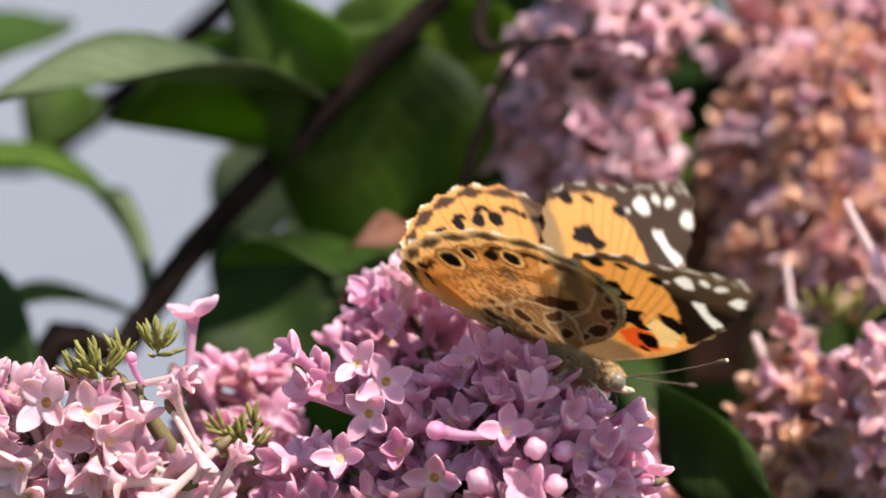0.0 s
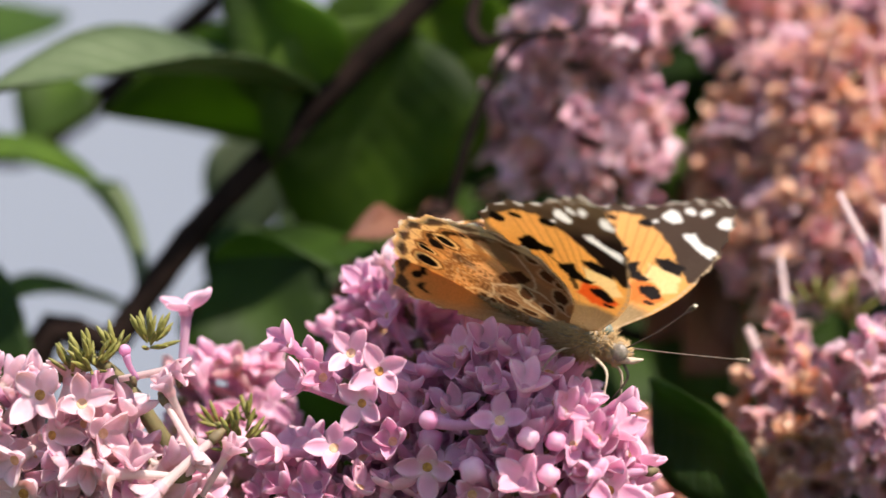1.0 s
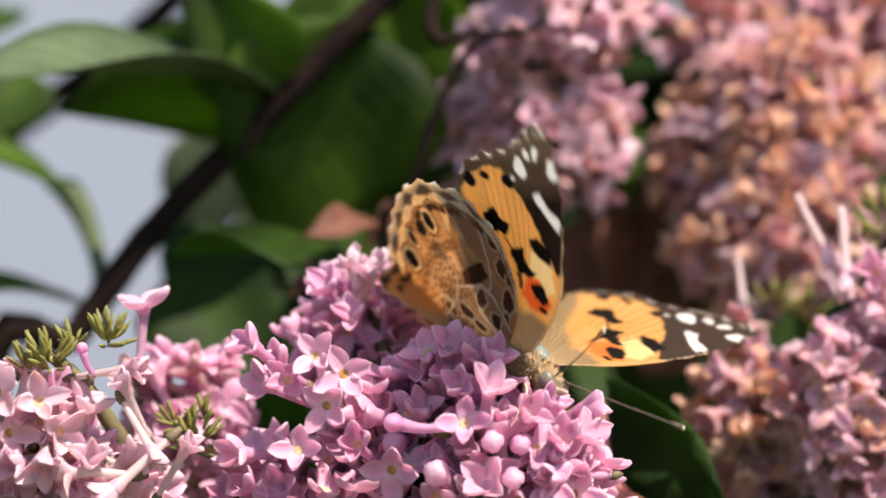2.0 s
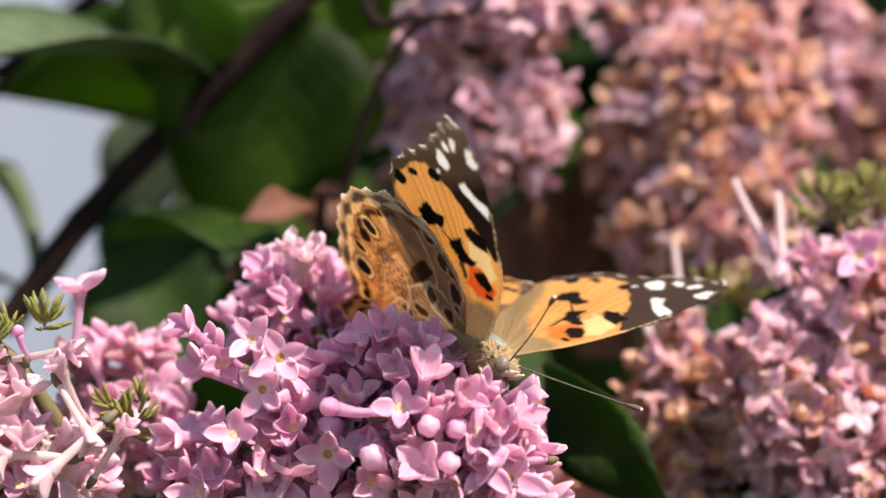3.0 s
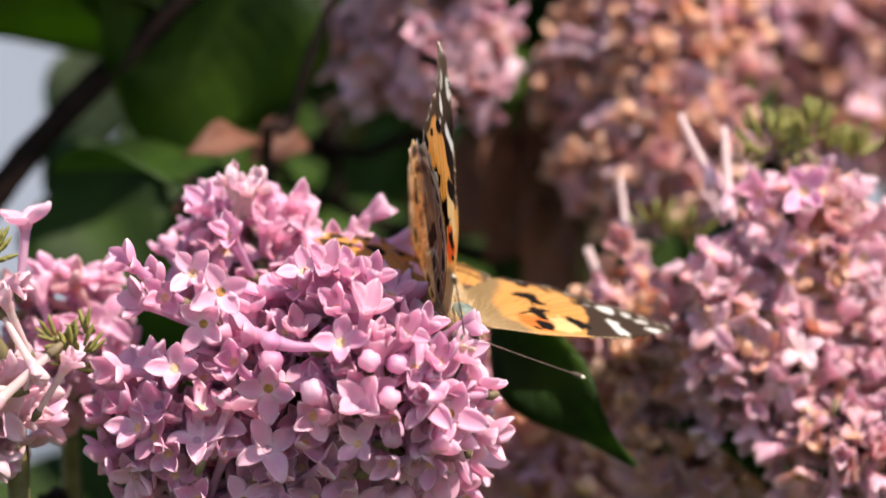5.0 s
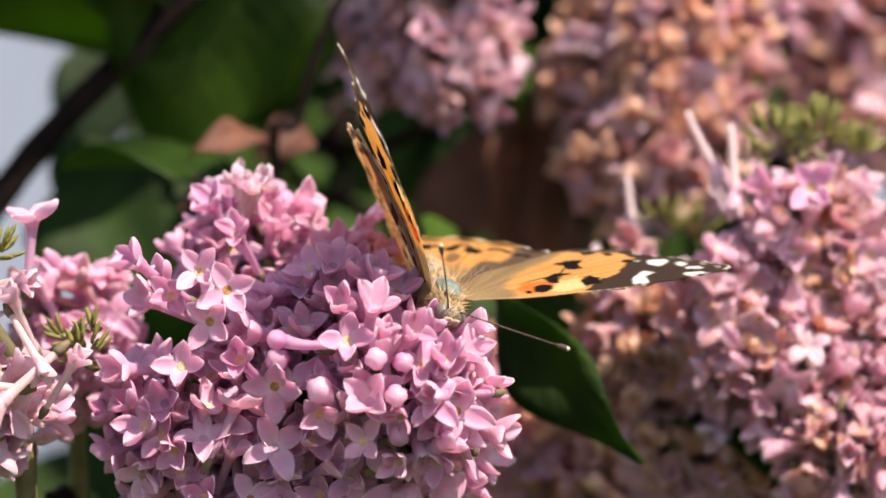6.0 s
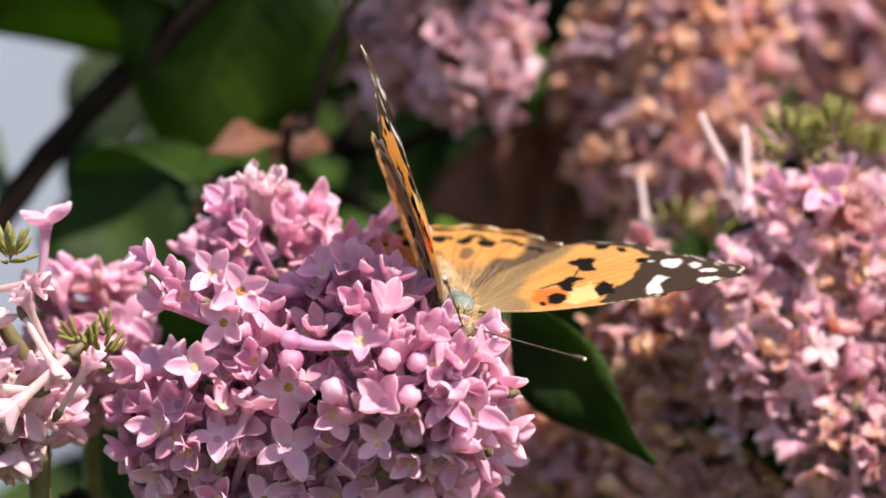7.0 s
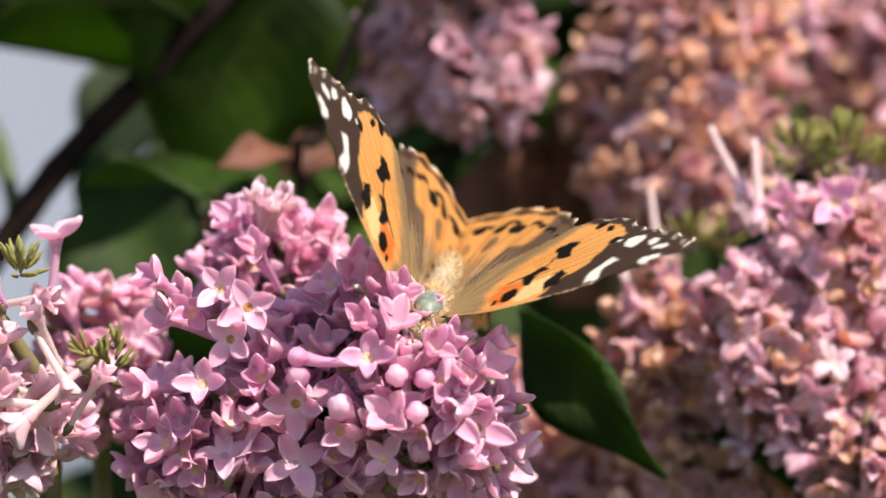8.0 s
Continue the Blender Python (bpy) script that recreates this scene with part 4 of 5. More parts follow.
def fore_colour(u0, v0, under, edge):
    u, v = u0 + wob(u0, v0, 2.1, 0.16) + wob(u0, v0, 6.3, 0.10), v0 + wob(v0, u0, 2.3, 0.16) + wob(v0, u0, 6.9, 0.10)
    col = np.empty((len(u), 3))
    col[:] = GOLD if under else ORANGE
    lay(col, np.clip((u - 14) / 6, 0, 1) * 0.5, (0.84, 0.50, 0.20) if under else (0.82, 0.46, 0.17))
    # hairy base and inner edge
    lay(col, patch(u, v, [(-1, 4.5), (3.2, 5.0), (4.4, 3.4), (4.6, 1.0), (6.4, 0.0), (9.0, -1.7), (14.4, -2.6), (19.0, -3.8), (20, -8), (-1, -8)], 1.0), (0.34, 0.24, 0.15) if under else (0.38, 0.255, 0.12))
    hairs = np.clip(np.sin(np.arctan2(v0 + 0.4, u0 + 1.0) * 75 + np.sin(u0 * 1.7)) * 1.6, 0, 1) * np.clip((11 - u0) / 5, 0, 1) * np.clip((4.5 - v0) / 3, 0, 1)
    lay(col, hairs * (0.35 if under else 0.5), (0.56, 0.40, 0.20))
    lay(col, np.clip((4.8 - np.hypot(u, v)) / 4, 0, 1) * 0.8, (0.40, 0.30, 0.20) if under else (0.52, 0.37, 0.19))
    lay(col, patch(u, v, [(6.8, 1.9), (8.9, 3.9), (8.4, 5.7), (5.6, 7.0), (4.3, 4.6), (5.2, 3.0)], 0.4), RED if under else (0.80, 0.25, 0.05))
    lay(col, patch(u, v, [(9.2, 4.9), (12.1, 5.4), (11.5, 7.2), (9.8, 9.0), (7.0, 8.4), (6.6, 6.8), (8.2, 6.2)], 0.35), CREAM if under else (0.88, 0.64, 0.31))
    veins(u0, v0, F_VEINS, (2, 1), col, BROWN_D, 0.05, 9, 0.65)
    dark = patch(u, v, F_DARK, 0.35)
    lay(col, dark, (0.22, 0.145, 0.09) if under else (0.075, 0.045, 0.03))
    if under:
        lay(col, dark * np.clip((20.0 - u) / 2.5, 0, 1), (0.03, 0.016, 0.01))
        lay(col, dark * np.clip((u - 21.8) / 2, 0, 1) * 0.85, (0.42, 0.30, 0.20))
    for pts in (F_STAR, F_BLOCK, F_BLOB, F_WEDGE):
        lay(col, patch(u, v, pts), BLACK)
    lay(col, streak(u, v, [(13.9, 1.6), (11.7, 2.6)], 0.16), BLACK)
    lay(col, streak(u, v, [(9.2, 2.6), (7.6, 2.0)], 0.3) * 0.8, BLACK)
    for c in ((20.2, -1.5, 0.85, 0.8, 0), (20.6, 1.2, 0.5, 0.8, 0), (19.9, 5.3, 0.9, 0.9, 0), (4.8, 5.2, 0.35, 0.7, 0.3)):
        lay(col, oval(u, v, *c), BLACK)
    lay(col, patch(u, v, [(18.5, 9.5), (18.7, 10.9), (17.0, 11.3), (15.4, 13.3), (13.8, 12.6), (15.0, 11.0), (16.6, 10.2)]), WHITE)
    for c in ((21.5, 8.4, 1.25, 1.1, 0.2), (23.1, 10.5, 0.7, 0.7, 0), (23.3, 12.5, 0.9, 0.6, 0.5), (21.3, 14.5, 1.3, 0.8, 0.3), (20.4, 6.4, 0.35, 0.28, 0)):
        lay(col, oval(u, v, *c), WHITE)
    for cu, cv in ((23.4, 6.0), (24.0, 8.1), (24.7, 10.0), (25.3, 11.9), (25.5, 13.9), (22.9, 3.2), (22.5, 0.6)):
        lay(col, oval(u, v, cu, cv, 0.3, 0.62, 0.35) * (0.85 if under else 0.6), (0.62, 0.54, 0.46))
    # pale barred front edge and checked fringe
    lay(col, soft(np.abs(v0 - np.interp(u0, [q[0] for q in F_LINE[:8]], [q[1] for q in F_LINE[:8]]) + 0.25) - 0.22) * (0.4 + 0.6 * (np.sin(u0 * 7) > -0.2)) * (u0 < 15), (0.62, 0.46, 0.29))
    lay(col, (edge > 0.978) * (0.5 + 0.5 * np.sign(np.sin(v0 * 2.2 + 0.5))) * (u0 > 20) * 0.9, (0.86, 0.80, 0.70))
    return col


def hind_colour(u0, v0, under, edge):
    u, v = u0 + wob(u0, v0, 1.9, 0.12) + wob(u0, v0, 5.7, 0.08), v0 + wob(v0, u0, 2.2, 0.12) + wob(v0, u0, 6.1, 0.08)
    r, a = np.hypot(u, v + 1), np.arctan2(v + 1, u)
    pol = sorted((math.atan2(y + 1, x), math.hypot(x, y + 1)) for x, y in H_LINE[1:-2])
    s = r / np.interp(a, [p[0] for p in pol], [p[1] for p in pol])
    cells = sorted([0.80, 0.34, 0.10] + H_VEINS + [-1.36])
    f = np.interp(a, cells, range(len(cells)))
    q = np.abs(2 * (f - np.floor(f)) - 1)          # 0 in the middle of a cell, 1 on a vein
    col = np.empty((len(u), 3))
    if not under:
        col[:] = ORANGE
        lay(col, np.clip((12.0 - r) / 3.5, 0, 1) * 0.85, (0.40, 0.25, 0.12))
        lay(col, np.clip((7.5 - r) / 4, 0, 1) * 0.85, (0.52, 0.37, 0.20))
        lay(col, patch(u, v, [(18.9, -4.0), (15.0, -2.4), (12.6, -2.2), (11.7, -4.2), (8.9, -3.6), (4, -3), (3, 9), (21, 9), (21, -3.4)], 0.9), (0.17, 0.11, 0.07))
        lay(col, oval(u, v, 11.6, -7.8, 1.7, 0.9, -0.5) * 0.85, (0.22, 0.14, 0.08))
        lay(col, oval(u, v, 9.6, -10.2, 1.3, 0.6, -0.8) * 0.6, (0.22, 0.14, 0.08))
        lay(col, np.clip((3.4 - u0) / 2.0, 0, 1) * 0.85, (0.58, 0.42, 0.23))
        lay(col, np.clip(np.sin(a * 70 + np.sin(r * 1.3)) * 1.6, 0, 1) * np.clip((12.5 - r) / 5, 0, 1) * 0.55, (0.68, 0.50, 0.28))
        veins(u0, v0, H_VEINS, (0, -1), col, BROWN_D, 0.06, 9, 0.7)
        for cu, cv, w, _ in H_EYES:
            lay(col, oval(u, v, cu, cv, w * 0.95, w * 0.9), BLACK)
        lay(col, soft(np.abs(s - 0.845 + 0.035 * q) - 0.020, 0.02) * soft(q - 0.62, 0.2), BLACK)
        lay(col, soft(np.abs(s - 0.945) - 0.036 + 0.03 * q, 0.02), (0.09, 0.05, 0.03))
        lay(col, soft(0.982 - s, 0.01) * soft(0.45 - q, 0.2), (0.88, 0.80, 0.66))
        return col
    # marbled underside
    col[:] = (0.68, 0.385, 0.165)
    lay(col, np.clip(q * 1.8 - 0.9, 0, 1) * 0.55, (0.34, 0.175, 0.08))
    lay(col, patch(u, v, [(16.8, -2.4), (19.5, -1.0), (16, 7), (5, 8), (2, 4), (8.6, 1.8), (12.4, -1.4)], 0.7), (0.37, 0.215, 0.115))
    lay(col, patch(u, v, [(16.4, -4.0), (15.6, -1.6), (12.6, -1.4), (13.6, -3.4), (14.2, -5.0)], 0.4), (0.86, 0.66, 0.40))
    lay(col, soft(s - 0.52, 0.12), (0.40, 0.235, 0.125))
    lay(col, streak(u, v, [(15.2, -2.6), (12.3, -3.8), (12.4, -7.2), (11.4, -9.4), (10.4, -11.6), (8.3, -12.8), (6.0, -16.4)], 0.62, 0.4) * 0.9, (0.30, 0.155, 0.075))
    lay(col, patch(u, v, [(11.6, -6.9), (11.6, -4.2), (9.3, -4.4), (7.8, -6.4), (8.6, -8.6), (10.0, -8.8)], 0.35), (0.84, 0.54, 0.32))
    lay(col, patch(u, v, [(8.0, -10.0), (9.0, -11.6), (7.6, -12.6), (6.2, -11.4)], 0.4), (0.70, 0.44, 0.24))
    # streaked inner field
    m = np.sin(4.6 * u + 2.0 * np.sin(2.6 * v)) * np.sin(3.4 * v + 1.6 * np.sin(2.3 * u))
    inner = soft(s - 0.70, 0.14) * np.clip((-3.5 - v) / 3, 0, 1)
    lay(col, np.clip(m * 2.4 - 0.5, 0, 1) * inner * 0.85, (0.15, 0.07, 0.035))
    lay(col, np.clip(-m * 2.4 - 0.7, 0, 1) * inner * 0.7, (0.80, 0.66, 0.47))
    lay(col, np.clip(m * 2 - 1.0, 0, 1) * soft(0.5 - s, 0.1) * 0.35, (0.40, 0.20, 0.09))
    lay(col, patch(u, v, [(9.7, -2.7), (9.9, 0.0), (8.3, 0.3), (7.5, -1.7), (7.5, -5.0), (8.8, -4.6)]), (0.055, 0.022, 0.011))
    for k, (cu, cv, p, w) in enumerate(((5.1, 2.4, 1.3, 0.8), (3.0, -1.1, 0.8, 0.55), (1.6, 2.4, 1.1, 0.3), (9.0, 3.6, 1.0, 0.8), (7.6, 4.5, 0.7, 0.5), (14.7, 3.2, 1.2, 0.7), (12.4, 4.0, 0.9, 0.7),
                                          (17.0, 0.6, 1.1, 0.5), (4.4, -6.2, 1.2, 0.5), (3.0, -9.4, 1.3, 0.4), (4.8, -9.4, 1.0, 0.45), (3.2, 0.9, 0.7, 0.4), (2.6, -4.2, 0.9, 0.35))):
        b = math.atan2(cv + 1, cu)
        lay(col, oval(u, v, cu, cv, p * 1.2 + 0.32, w * 1.2 + 0.28, b) * 0.75, (0.70, 0.56, 0.39))
        lay(col, oval(u, v, cu, cv, p * 1.2, w * 1.2, b), (0.065, 0.026, 0.013))
    lay(col, oval(u, v, 5.7, -2.6, 1.55, 1.1, 0.6), (0.78, 0.66, 0.46))
    lay(col, oval(u, v, 5.7, -2.6, 1.25, 0.8, 0.6), (0.12, 0.055, 0.028))
    for pts in ([(7.4, -6.4), (7.3, -4.4), (7.2, -1.4), (6.4, -0.6)], [(6.4, -0.6), (8.6, 1.2), (11.2, 1.9), (13.6, 2.0)], [(4.6, -3.8), (2.8, -2.6), (1.0, -1.2)], [(7.2, -6.4), (5.6, -8.0), (4.2, -10.6), (3.4, -13.6)], [(6.2, -0.4), (3.8, 0.4), (1.6, 0.8)], [(5.4, -7.8), (6.4, -10.4), (5.6, -13.6)]):
        lay(col, streak(u, v, pts, 0.17) * 0.95, (0.80, 0.69, 0.52))
    # margin: chevrons, cream scallops and grey-brown lunules
    lay(col, soft(np.abs(s - 0.835 + 0.03 * q) - 0.022, 0.02) * soft(q - 0.55, 0.25), (0.16, 0.07, 0.03))
    lay(col, soft(0.885 - 0.03 * q - s, 0.02), (0.90, 0.76, 0.52))
    lay(col, soft(np.abs(s - 0.93) - 0.034 + 0.036 * q, 0.015), (0.22, 0.15, 0.10))
    lay(col, soft(np.abs(s - 0.88 + 0.04 * q) - 0.008, 0.012) * 0.8, (0.20, 0.11, 0.06))
    for cu, cv, w, ringed in H_EYES:
        b = math.atan2(cv + 1, cu)
        if ringed:
            lay(col, oval(u, v, cu, cv, w * 1.75, w * 1.45, b), (0.16, 0.075, 0.03))
            lay(col, oval(u, v, cu, cv, w * 1.45, w * 1.18, b), (0.94, 0.76, 0.46))
        lay(col, oval(u, v, cu, cv, w * 1.08, w * 0.85, b), BLACK if ringed else (0.05, 0.025, 0.015))
    veins(u0, v0, H_VEINS, (0, -1), col, (0.20, 0.095, 0.045), 0.07, 8.5, 0.75)
    lay(col, soft(0.975 - s, 0.01) * soft(0.5 - q, 0.25), (0.94, 0.88, 0.76))
    return col


def wing_mesh(name, line, centre, colour, mirror, camber, fold=0.0, rings=76, around=340):
    """A wing blade with an upper and an under side that carry the scales' colours."""
    pts = smooth_line([(x, y, 0) for x, y in line] + [(*line[0], 0)], 16)[:-1]
    seg = np.array([(p.x, p.y) for p in pts])
    ln = np.concatenate([[0], np.cumsum(np.hypot(*np.diff(np.vstack([seg, seg[:1]]), axis=0).T))])
    at = np.linspace(0, ln[-1], around, endpoint=False)
    ex = np.interp(at, ln, np.append(seg[:, 0], seg[0, 0]))
    ey = np.interp(at, ln, np.append(seg[:, 1], seg[0, 1]))
    scal = 1 - 0.05 * np.abs(np.sin(at * 0.95)) ** 1.5 * (np.hypot(ex, ey) > 14) - 0.008 * np.sin(at * 7.3) * (np.hypot(ex, ey) > 10)
    cu, cv = centre
    rr = np.linspace(0, 1, rings + 1)[1:] ** 0.85
    u = np.concatenate([[cu], (cu + (ex - cu) * (scal * rr[:, None])).ravel()])
    v = np.concatenate([[cv], (cv + (ey - cv) * (scal * rr[:, None])).ravel()])
    edge = np.concatenate([[0], np.repeat(rr, around)])
    z = camber * (u / 22) * (1 - u / 26) * 4 + 0.10 * np.sin(np.arctan2(v + 0.5, u + 0.5) * 22) * np.clip(u / 10, 0, 1) + camber * 0.5 * np.sin(v * 0.25) - fold * np.clip(9.0 - u, 0, 10) ** 1.8 * np.clip(-v / 8, 0, 1) * np.clip((v + 18) / 7, 0.12, 1)
    n = len(u)
    sgn = -1 if mirror else 1
    verts = [(sgn * a * SC, b * SC, c * SC + 0.05) for a, b, c in zip(u, v, z)] + [(sgn * a * SC, b * SC, c * SC - 0.05) for a, b, c in zip(u, v, z)]
    faces = []
    for k in range(around):
        faces.append((0, 1 + k, 1 + (k + 1) % around))
    for i in range(rings - 1):
        for k in range(around):
            a, b = 1 + i * around + k, 1 + i * around + (k + 1) % around
            faces.append((a, a + around, b + around, b))
    low = [tuple(n + i for i in reversed(q)) for q in faces]
    last = 1 + (rings - 1) * around
    side = [(last + k, last + n + k, last + n + (k + 1) % around, last + (k + 1) % around) for k in range(around)]
    faces = faces + low + side
    if mirror:
        faces = [tuple(reversed(q)) for q in faces]
    me = mesh_of(name, verts, faces, [WING])
    col = np.ones((2 * n, 4))
    col[:n, :3], col[n:, :3] = np.clip(colour(u, v, False, edge), 0, 1), np.clip(colour(u, v, True, edge), 0, 1)
    a = me.color_attributes.new("scales", 'FLOAT_COLOR', 'POINT')
    a.data.foreach_set("color", col.ravel())
    return me


def tufts(name, radii, count, length, seed, material, lean, cap=-2.0, bare=False):
    """Short soft hairs on an egg-shaped body."""
    rng = random.Random(seed)
    v, f = [], []
    for _ in range(count):
        d = Vector((rng.gauss(0, 1), rng.gauss(0, 1), rng.gauss(0, 1))).normalized()
        if d.z < cap or (bare and d.z > 0.55 and d.y > -0.25):
            continue
        p = Vector((d.x * radii[0], d.y * radii[1], d.z * radii[2])) * 0.95
        t = (d + Vector(lean) + Vector((rng.gauss(0, .25), rng.gauss(0, .25), rng.gauss(0, .25)))).normalized() * length * rng.uniform(0.5, 1.2)
        s = d.orthogonal().normalized() * 0.10
        s2 = d.cross(s)
        o = len(v)
        v += [p + s, p - s * 0.5 + s2, p - s * 0.5 - s2, p + t]
        f += [(o, o + 1, o + 3), (o + 1, o + 2, o + 3), (o + 2, o, o + 3)]
    return mesh_of(name, v, f, [material])


def butterfly():
    b = tagged(new("butterfly"), "orange, black and white butterfly resting on lilac flowers", "butterfly")
    th = part("thorax", mesh_of("thorax", *blob((2.1, 4.0, 2.2), 20, 14), [BODY]), b)
    part("back", mesh_of("back", *blob((1.5, 2.6, 1.0), 16, 10), [BACK]), th, local((0, 1.2, 1.55)), "grey-green shiny back of the thorax")
    part("fur", tufts("fur", (2.2, 4.1, 2.3), 1500, 1.7, 1, FUR, (0, -0.7, 0.1), bare=True), th, None, "tawny hairs")
    ab = part("abdomen", mesh_of("abdomen", *pipe([(0, -3, 0.4), (0, -6, 0.8), (0, -9.5, 0.8), (0, -12.5, 0.4)], [1.4, 1.6, 1.4, 0.8, 0.3], 14), [BODY]), b)
    part("fur", tufts("fur", (1.55, 5.2, 1.6), 700, 1.0, 2, FUR, (0, -1.0, 0.2)), ab, local((0, -7.2, 0.7)), "tawny hairs")
    head = part("head", mesh_of("head", *blob((1.4, 1.3, 1.3), 14, 10), [BODY]), b, local((0, 5.0, -0.3)))
    part("fur", tufts("fur", (1.4, 1.3, 1.3), 420, 0.7, 3, FUR, (0, 0.2, 0.3)), head, None, "tawny hairs")
    for s in (-1, 1):
        part("eye", mesh_of("eye", *blob((0.75, 0.95, 1.0), 14, 10), [EYE]), head, local((s * 1.05, 0.5, 0.15)), "large grey-brown eye")
        part("palp", mesh_of("palp", *pipe([(s * 0.4, 0.8, -0.6), (s * 0.5, 1.9, -0.3), (s * 0.45, 2.9, 0.2)], [0.45, 0.4, 0.12], 7), [LEG]), head)
    part("proboscis", mesh_of("proboscis", *pipe([(0, 1.0, -0.9), (0, 2.0, -2.0), (0, 1.8, -3.4), (0, 1.2, -5.0)], [0.18, 0.15, 0.13, 0.1], 6), [DARK]), head)
    for pts in ([(-0.6, 5.9, 0.5), (-5.0, 10.6, 1.5), (-10.1, 16.2, 2.8)], [(0.6, 5.9, 0.5), (3.2, 9.6, 4.0), (6.4, 13.3, 8.2)]):
        an = part("antenna", mesh_of("antenna", *pipe(pts, [0.10, 0.085, 0.09], 6), [DARK]), b)
        e, d = Vector(pts[2]), (Vector(pts[2]) - Vector(pts[1])).normalized()
        part("club", mesh_of("club", *pipe([e - d * 1.4, e - d * 0.5, e + d * 0.3], [0.09, 0.3, 0.27], 8), [DARK]), an)
        part("tip", mesh_of("tip", *blob((0.22, 0.22, 0.22), 8, 6), [TIP]), an, local(e + d * 0.35), "pale tip")
    for s in (-1, 1):
        for y0, y1, y2 in ((2.4, 5.2, 6.0), (0.2, -0.8, -1.6)):
            part("leg", mesh_of("leg", *pipe([(s * 1.0, y0, -1.5), (s * 2.4, y1, -2.4), (s * 2.9, y2, -4.6), (s * 3.0, y2 + 0.4, -5.8)], [0.22, 0.15, 0.11, 0.08], 6), [LEG]), b)
    wings = {}
    for side, mirror in (("right", False), ("left", True)):
        wings[side + "_fore"] = part("forewing", wing_mesh("forewing", F_LINE, (14, 4.5), fore_colour, mirror, 0.35), b, None, side + " forewing, orange with black marks and a white-spotted dark tip")
        wings[side + "_hind"] = part("hindwing", wing_mesh("hindwing", H_LINE, (10, -9.5), hind_colour, mirror, 0.3, 0.02), b, None, side + " hindwing, orange above with black spots, marbled brown below")
    return b, wings


BUTTERFLY, WINGS = butterfly()


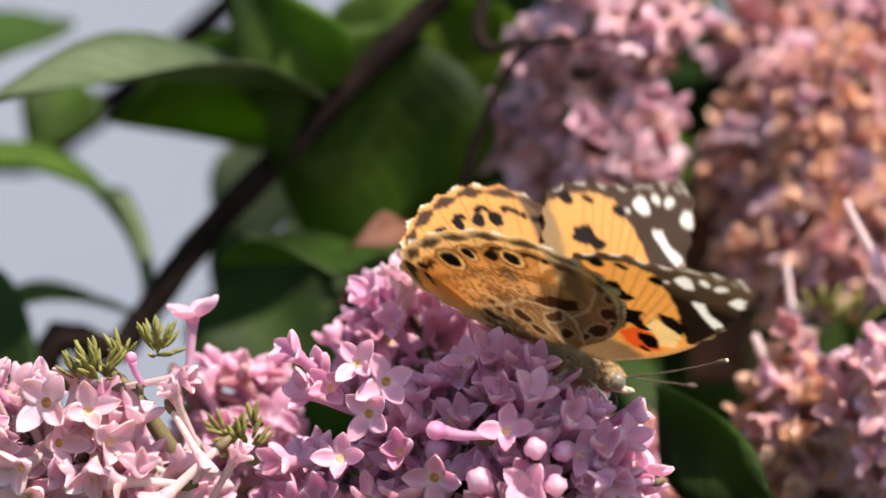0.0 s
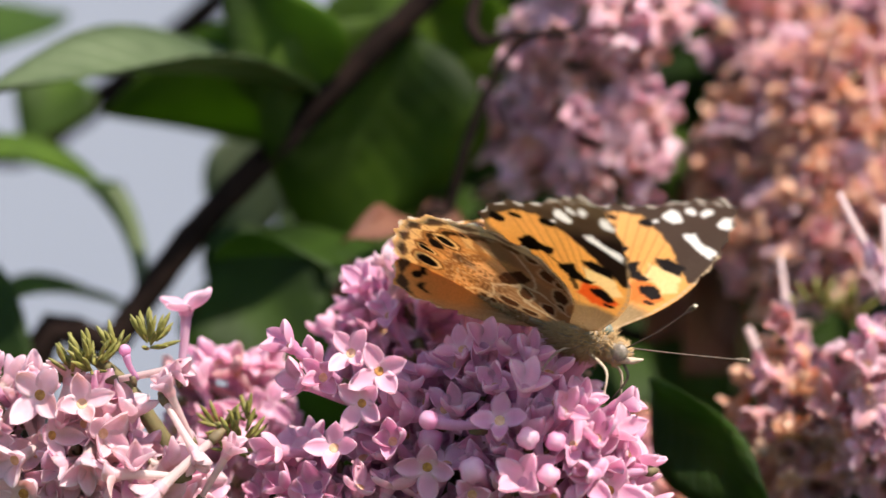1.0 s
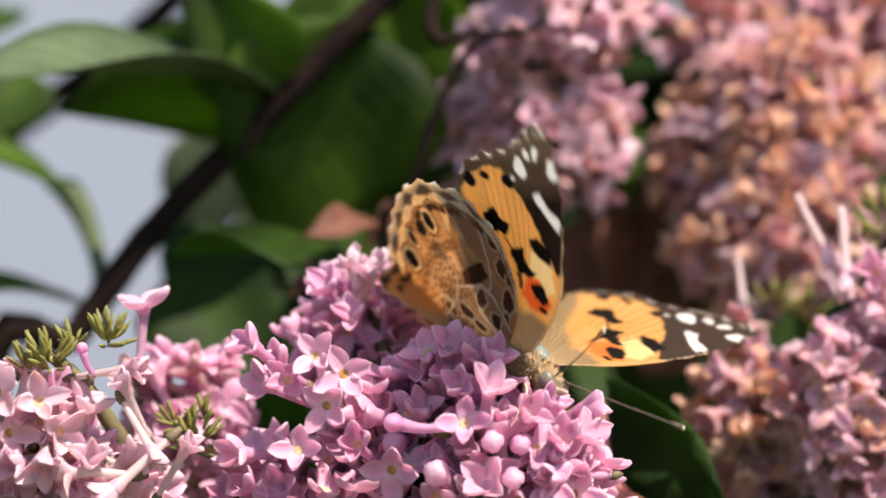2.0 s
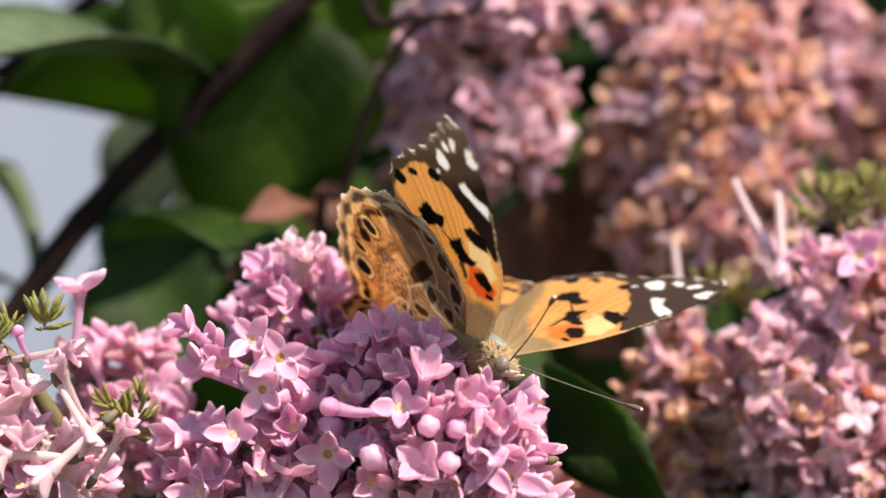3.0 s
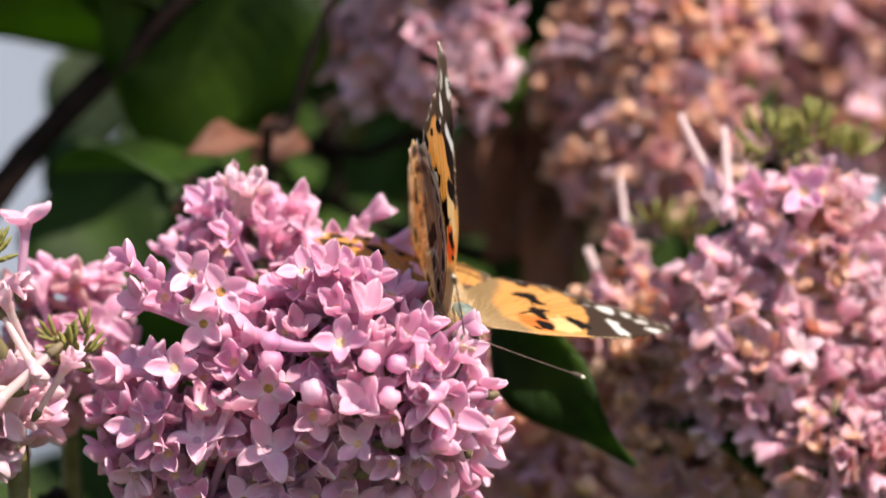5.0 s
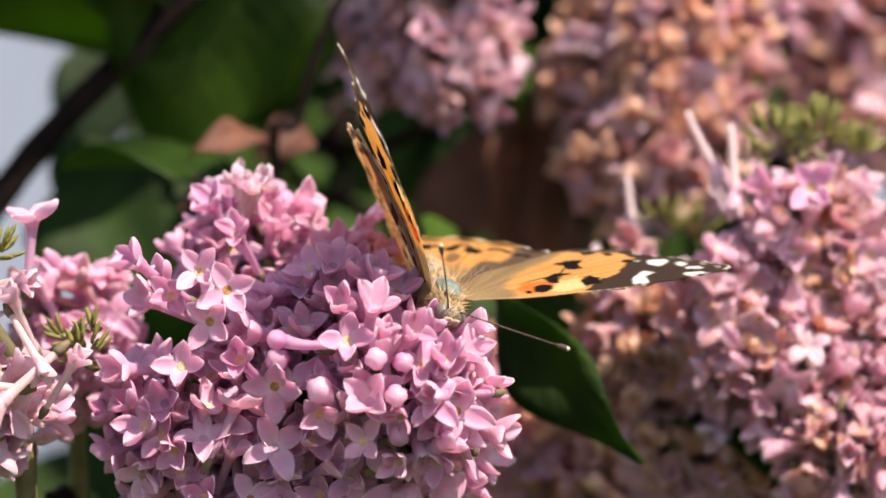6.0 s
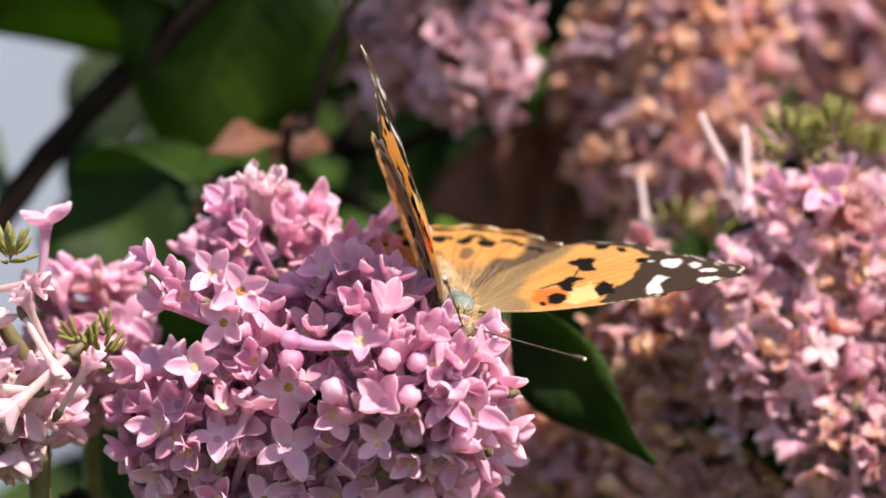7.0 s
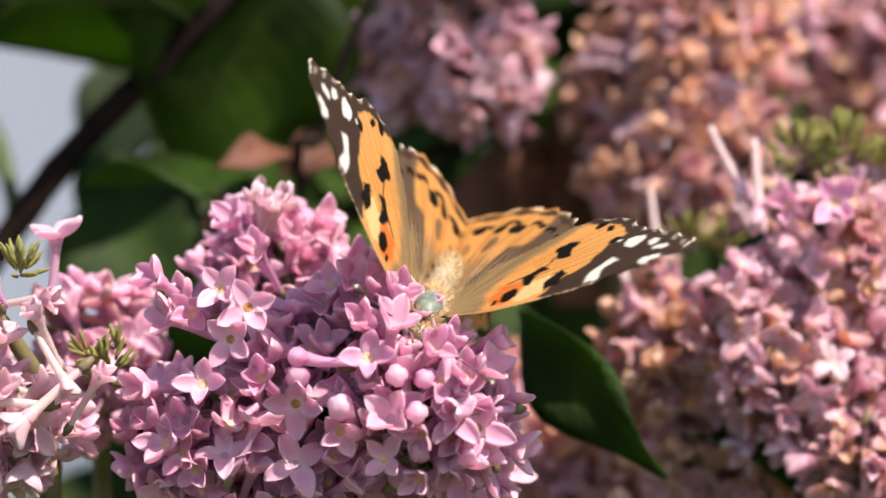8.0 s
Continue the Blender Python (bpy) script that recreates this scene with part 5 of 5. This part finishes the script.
# ---- what moves ----
def motions():
    base = Vector((-13.8, 14.0, -48.2))
    walk(MAIN, [(t, place(base + Vector((x, 0, z)))) for t, x, z in (
        (0, -0.2, 0.1), (0.5, 0.07, -0.08), (1, -0.26, 0.43), (1.5, -0.37, 0.18), (2, 0.55, 0.04), (2.7, 0.55, 0.0), (3.5, 0.56, -0.03), (4, 0.18, -0.15), (4.5, 0.24, 0),
        (5, 0.06, -0.09), (5.8, 0.0, -0.15), (6.5, -0.03, -0.22), (7, 0, 0), (7.5, 0.15, -0.45), (8, -0.37, -0.29))])
    # t, x, z, yaw, pitch, roll; then the wings' lift and sweep: right fore, left fore, right hind, left hind
    rows = [
        (0, -1.2, -4.5, -74.5, -29.4, 12.4, 34.0, -22.8, 42.0, -20.0, 34.0, -27.0, 39.1, -23.3),
        (0.2, -2.5, -2.2, -77.1, -33.2, 12.9, 26.9, -23.8, 52.7, -30.0, 17.9, -25.6, 49.3, -33.7),
        (0.5, -2.0, -3.4, -73.3, -27.3, 10.6, 19.8, -29.3, 58.8, -24.3, 16.7, -32.7, 55.7, -30.0),
        (0.8, 1.0, -4.5, -104.8, -25.9, 1.2, 35.5, -26.9, 41.0, -26.1, 32.7, -32.3, 38.0, -31.0),
        (1, -0.0, -2.9, -108.6, -21.2, 0.5, 32.4, -24.5, 31.6, -27.7, 29.3, -32.9, 28.6, -32.7),
        (1.2, -1.3, -4.5, -117.6, -26.1, -6.2, 40.7, -22.8, 34.4, -27.8, 37.1, -29.5, 31.4, -32.8),
        (1.5, -2.5, -6.7, -105.1, -42.5, -4.8, 13.2, -30.8, 61.7, -27.3, 10.2, -36.9, 59.2, -31.1),
        (1.8, -1.9, -7.7, -127.4, -55.2, -7.7, 42.9, -27.3, 35.4, -34.7, 39.3, -48.4, 33.7, -40.2),
        (2, -1.7, -5.7, -135.6, -25.8, -18.3, 48.9, -25.1, 27.4, -27.3, 44.3, -29.4, 24.4, -32.2),
        (2.2, 0.1, -6.8, -125.0, -18.7, -20.6, 35.6, -21.6, 45.7, -26.1, 30.6, -26.2, 42.7, -30.9),
        (3.3, 0.9, -6.5, -143.0, -16.1, -24.7, 37.5, -20.5, 36.9, -23.9, 33.2, -26.7, 33.9, -28.8),
        (3.5, 1.8, -6.1, -136.6, -11.9, -25.9, 33.5, -21.5, 33.0, -23.5, 29.4, -27.2, 30.0, -28.6),
        (3.8, 3.8, -7.0, -129.7, -12.6, -33.9, 33.8, -19.2, 53.2, -22.6, 29.8, -20.3, 50.2, -27.4),
        (4, 4.6, -10.6, -136.4, -27.6, -36.8, 30.1, -25.1, 46.7, -21.6, 25.8, -26.3, 43.7, -26.5),
        (4.2, 3.3, -11.0, -144.2, -34.6, -35.1, 40.6, -26.6, 38.8, -22.5, 36.3, -27.0, 35.8, -27.4),
        (4.5, 4.8, -10.4, -145.7, -25.8, -36.1, 55.1, -23.4, 39.7, -25.8, 51.9, -26.1, 36.7, -30.7),
        (4.7, 4.3, -8.2, -157.3, -11.1, -36.2, 47.2, -28.2, 33.4, -47.6, 43.4, -34.1, 30.5, -52.6),
        (5, 4.4, -10.8, -168.9, -18.2, -17.8, 68.1, -34.5, 5.2, -60.8, 65.2, -28.1, 2.2, -65.7),
        (5.2, 3.0, -8.0, -177.2, 4.9, -21.7, 43.8, -0.7, 27.1, -49.3, 40.8, -3.7, 23.6, -53.3),
        (6.3, 1.7, -8.9, -165.0, -21.4, -15.9, 54.7, -35.9, 25.1, -28.4, 51.9, -27.2, 22.1, -45.9),
        (6.5, 1.8, -9.7, -166.0, -20.6, -10.0, 61.8, -38.0, 19.5, -27.9, 59.1, -25.3, 16.9, -48.2),
        (7, 1.8, -9.5, -166.4, -21.7, -9.5, 60.6, -40.0, 19.3, -28.8, 57.9, -27.2, 16.5, -45.5),
        (7.5, 3.2, -9.1, -169.3, -6.3, -14.1, 59.4, -19.6, 30.0, 2.3, 54.0, -20.4, 27.0, -2.9),
        (7.7, 1.8, -6.7, -171.6, -9.2, 2.3, 74.5, -18.3, 23.0, 7.9, 71.5, -21.3, 20.0, 2.9),
        (7.9, -1.9, -8.5, -189.8, -21.7, -16.1, 58.1, -30.2, 35.2, -26.4, 55.0, -33.2, 32.5, -52.0),
        (8, -2.2, -8.1, -194.0, -26.4, -16.2, 58.9, -30.6, 34.8, -27.8, 57.1, -48.7, 33.3, -47.3),
    ]
    fly, lifts = [], {k: [] for k in WINGS}
    for t, x, z, yaw, pitch, roll, rf, rs, lf, ls, rh, rhs, lh, lhs in rows:
        fly.append((t, place((x, FLY_Y, z)) @ pose(0, 0, 0, 0, 0, yaw) @ pose(0, 0, 0, pitch, 0, 0) @ pose(0, 0, 0, 0, roll, 0)))
        for key, a, s in (("right_fore", rf, rs), ("left_fore", lf, ls), ("right_hind", rh, rhs), ("left_hind", lh, lhs)):
            hinge = (2.1, 1.8, 1.2) if "fore" in key else (1.9, -0.5, 0.8)
            sg = 1 if "right" in key else -1
            lifts[key].append((t, local((hinge[0] * sg, hinge[1], hinge[2])) @ pose(0, 0, 0, 0, -sg * a, 0) @ pose(0, 0, 0, 0, 0, sg * s)))
    walk(BUTTERFLY, fly)
    for key in WINGS:
        walk(WINGS[key], lifts[key])


motions()
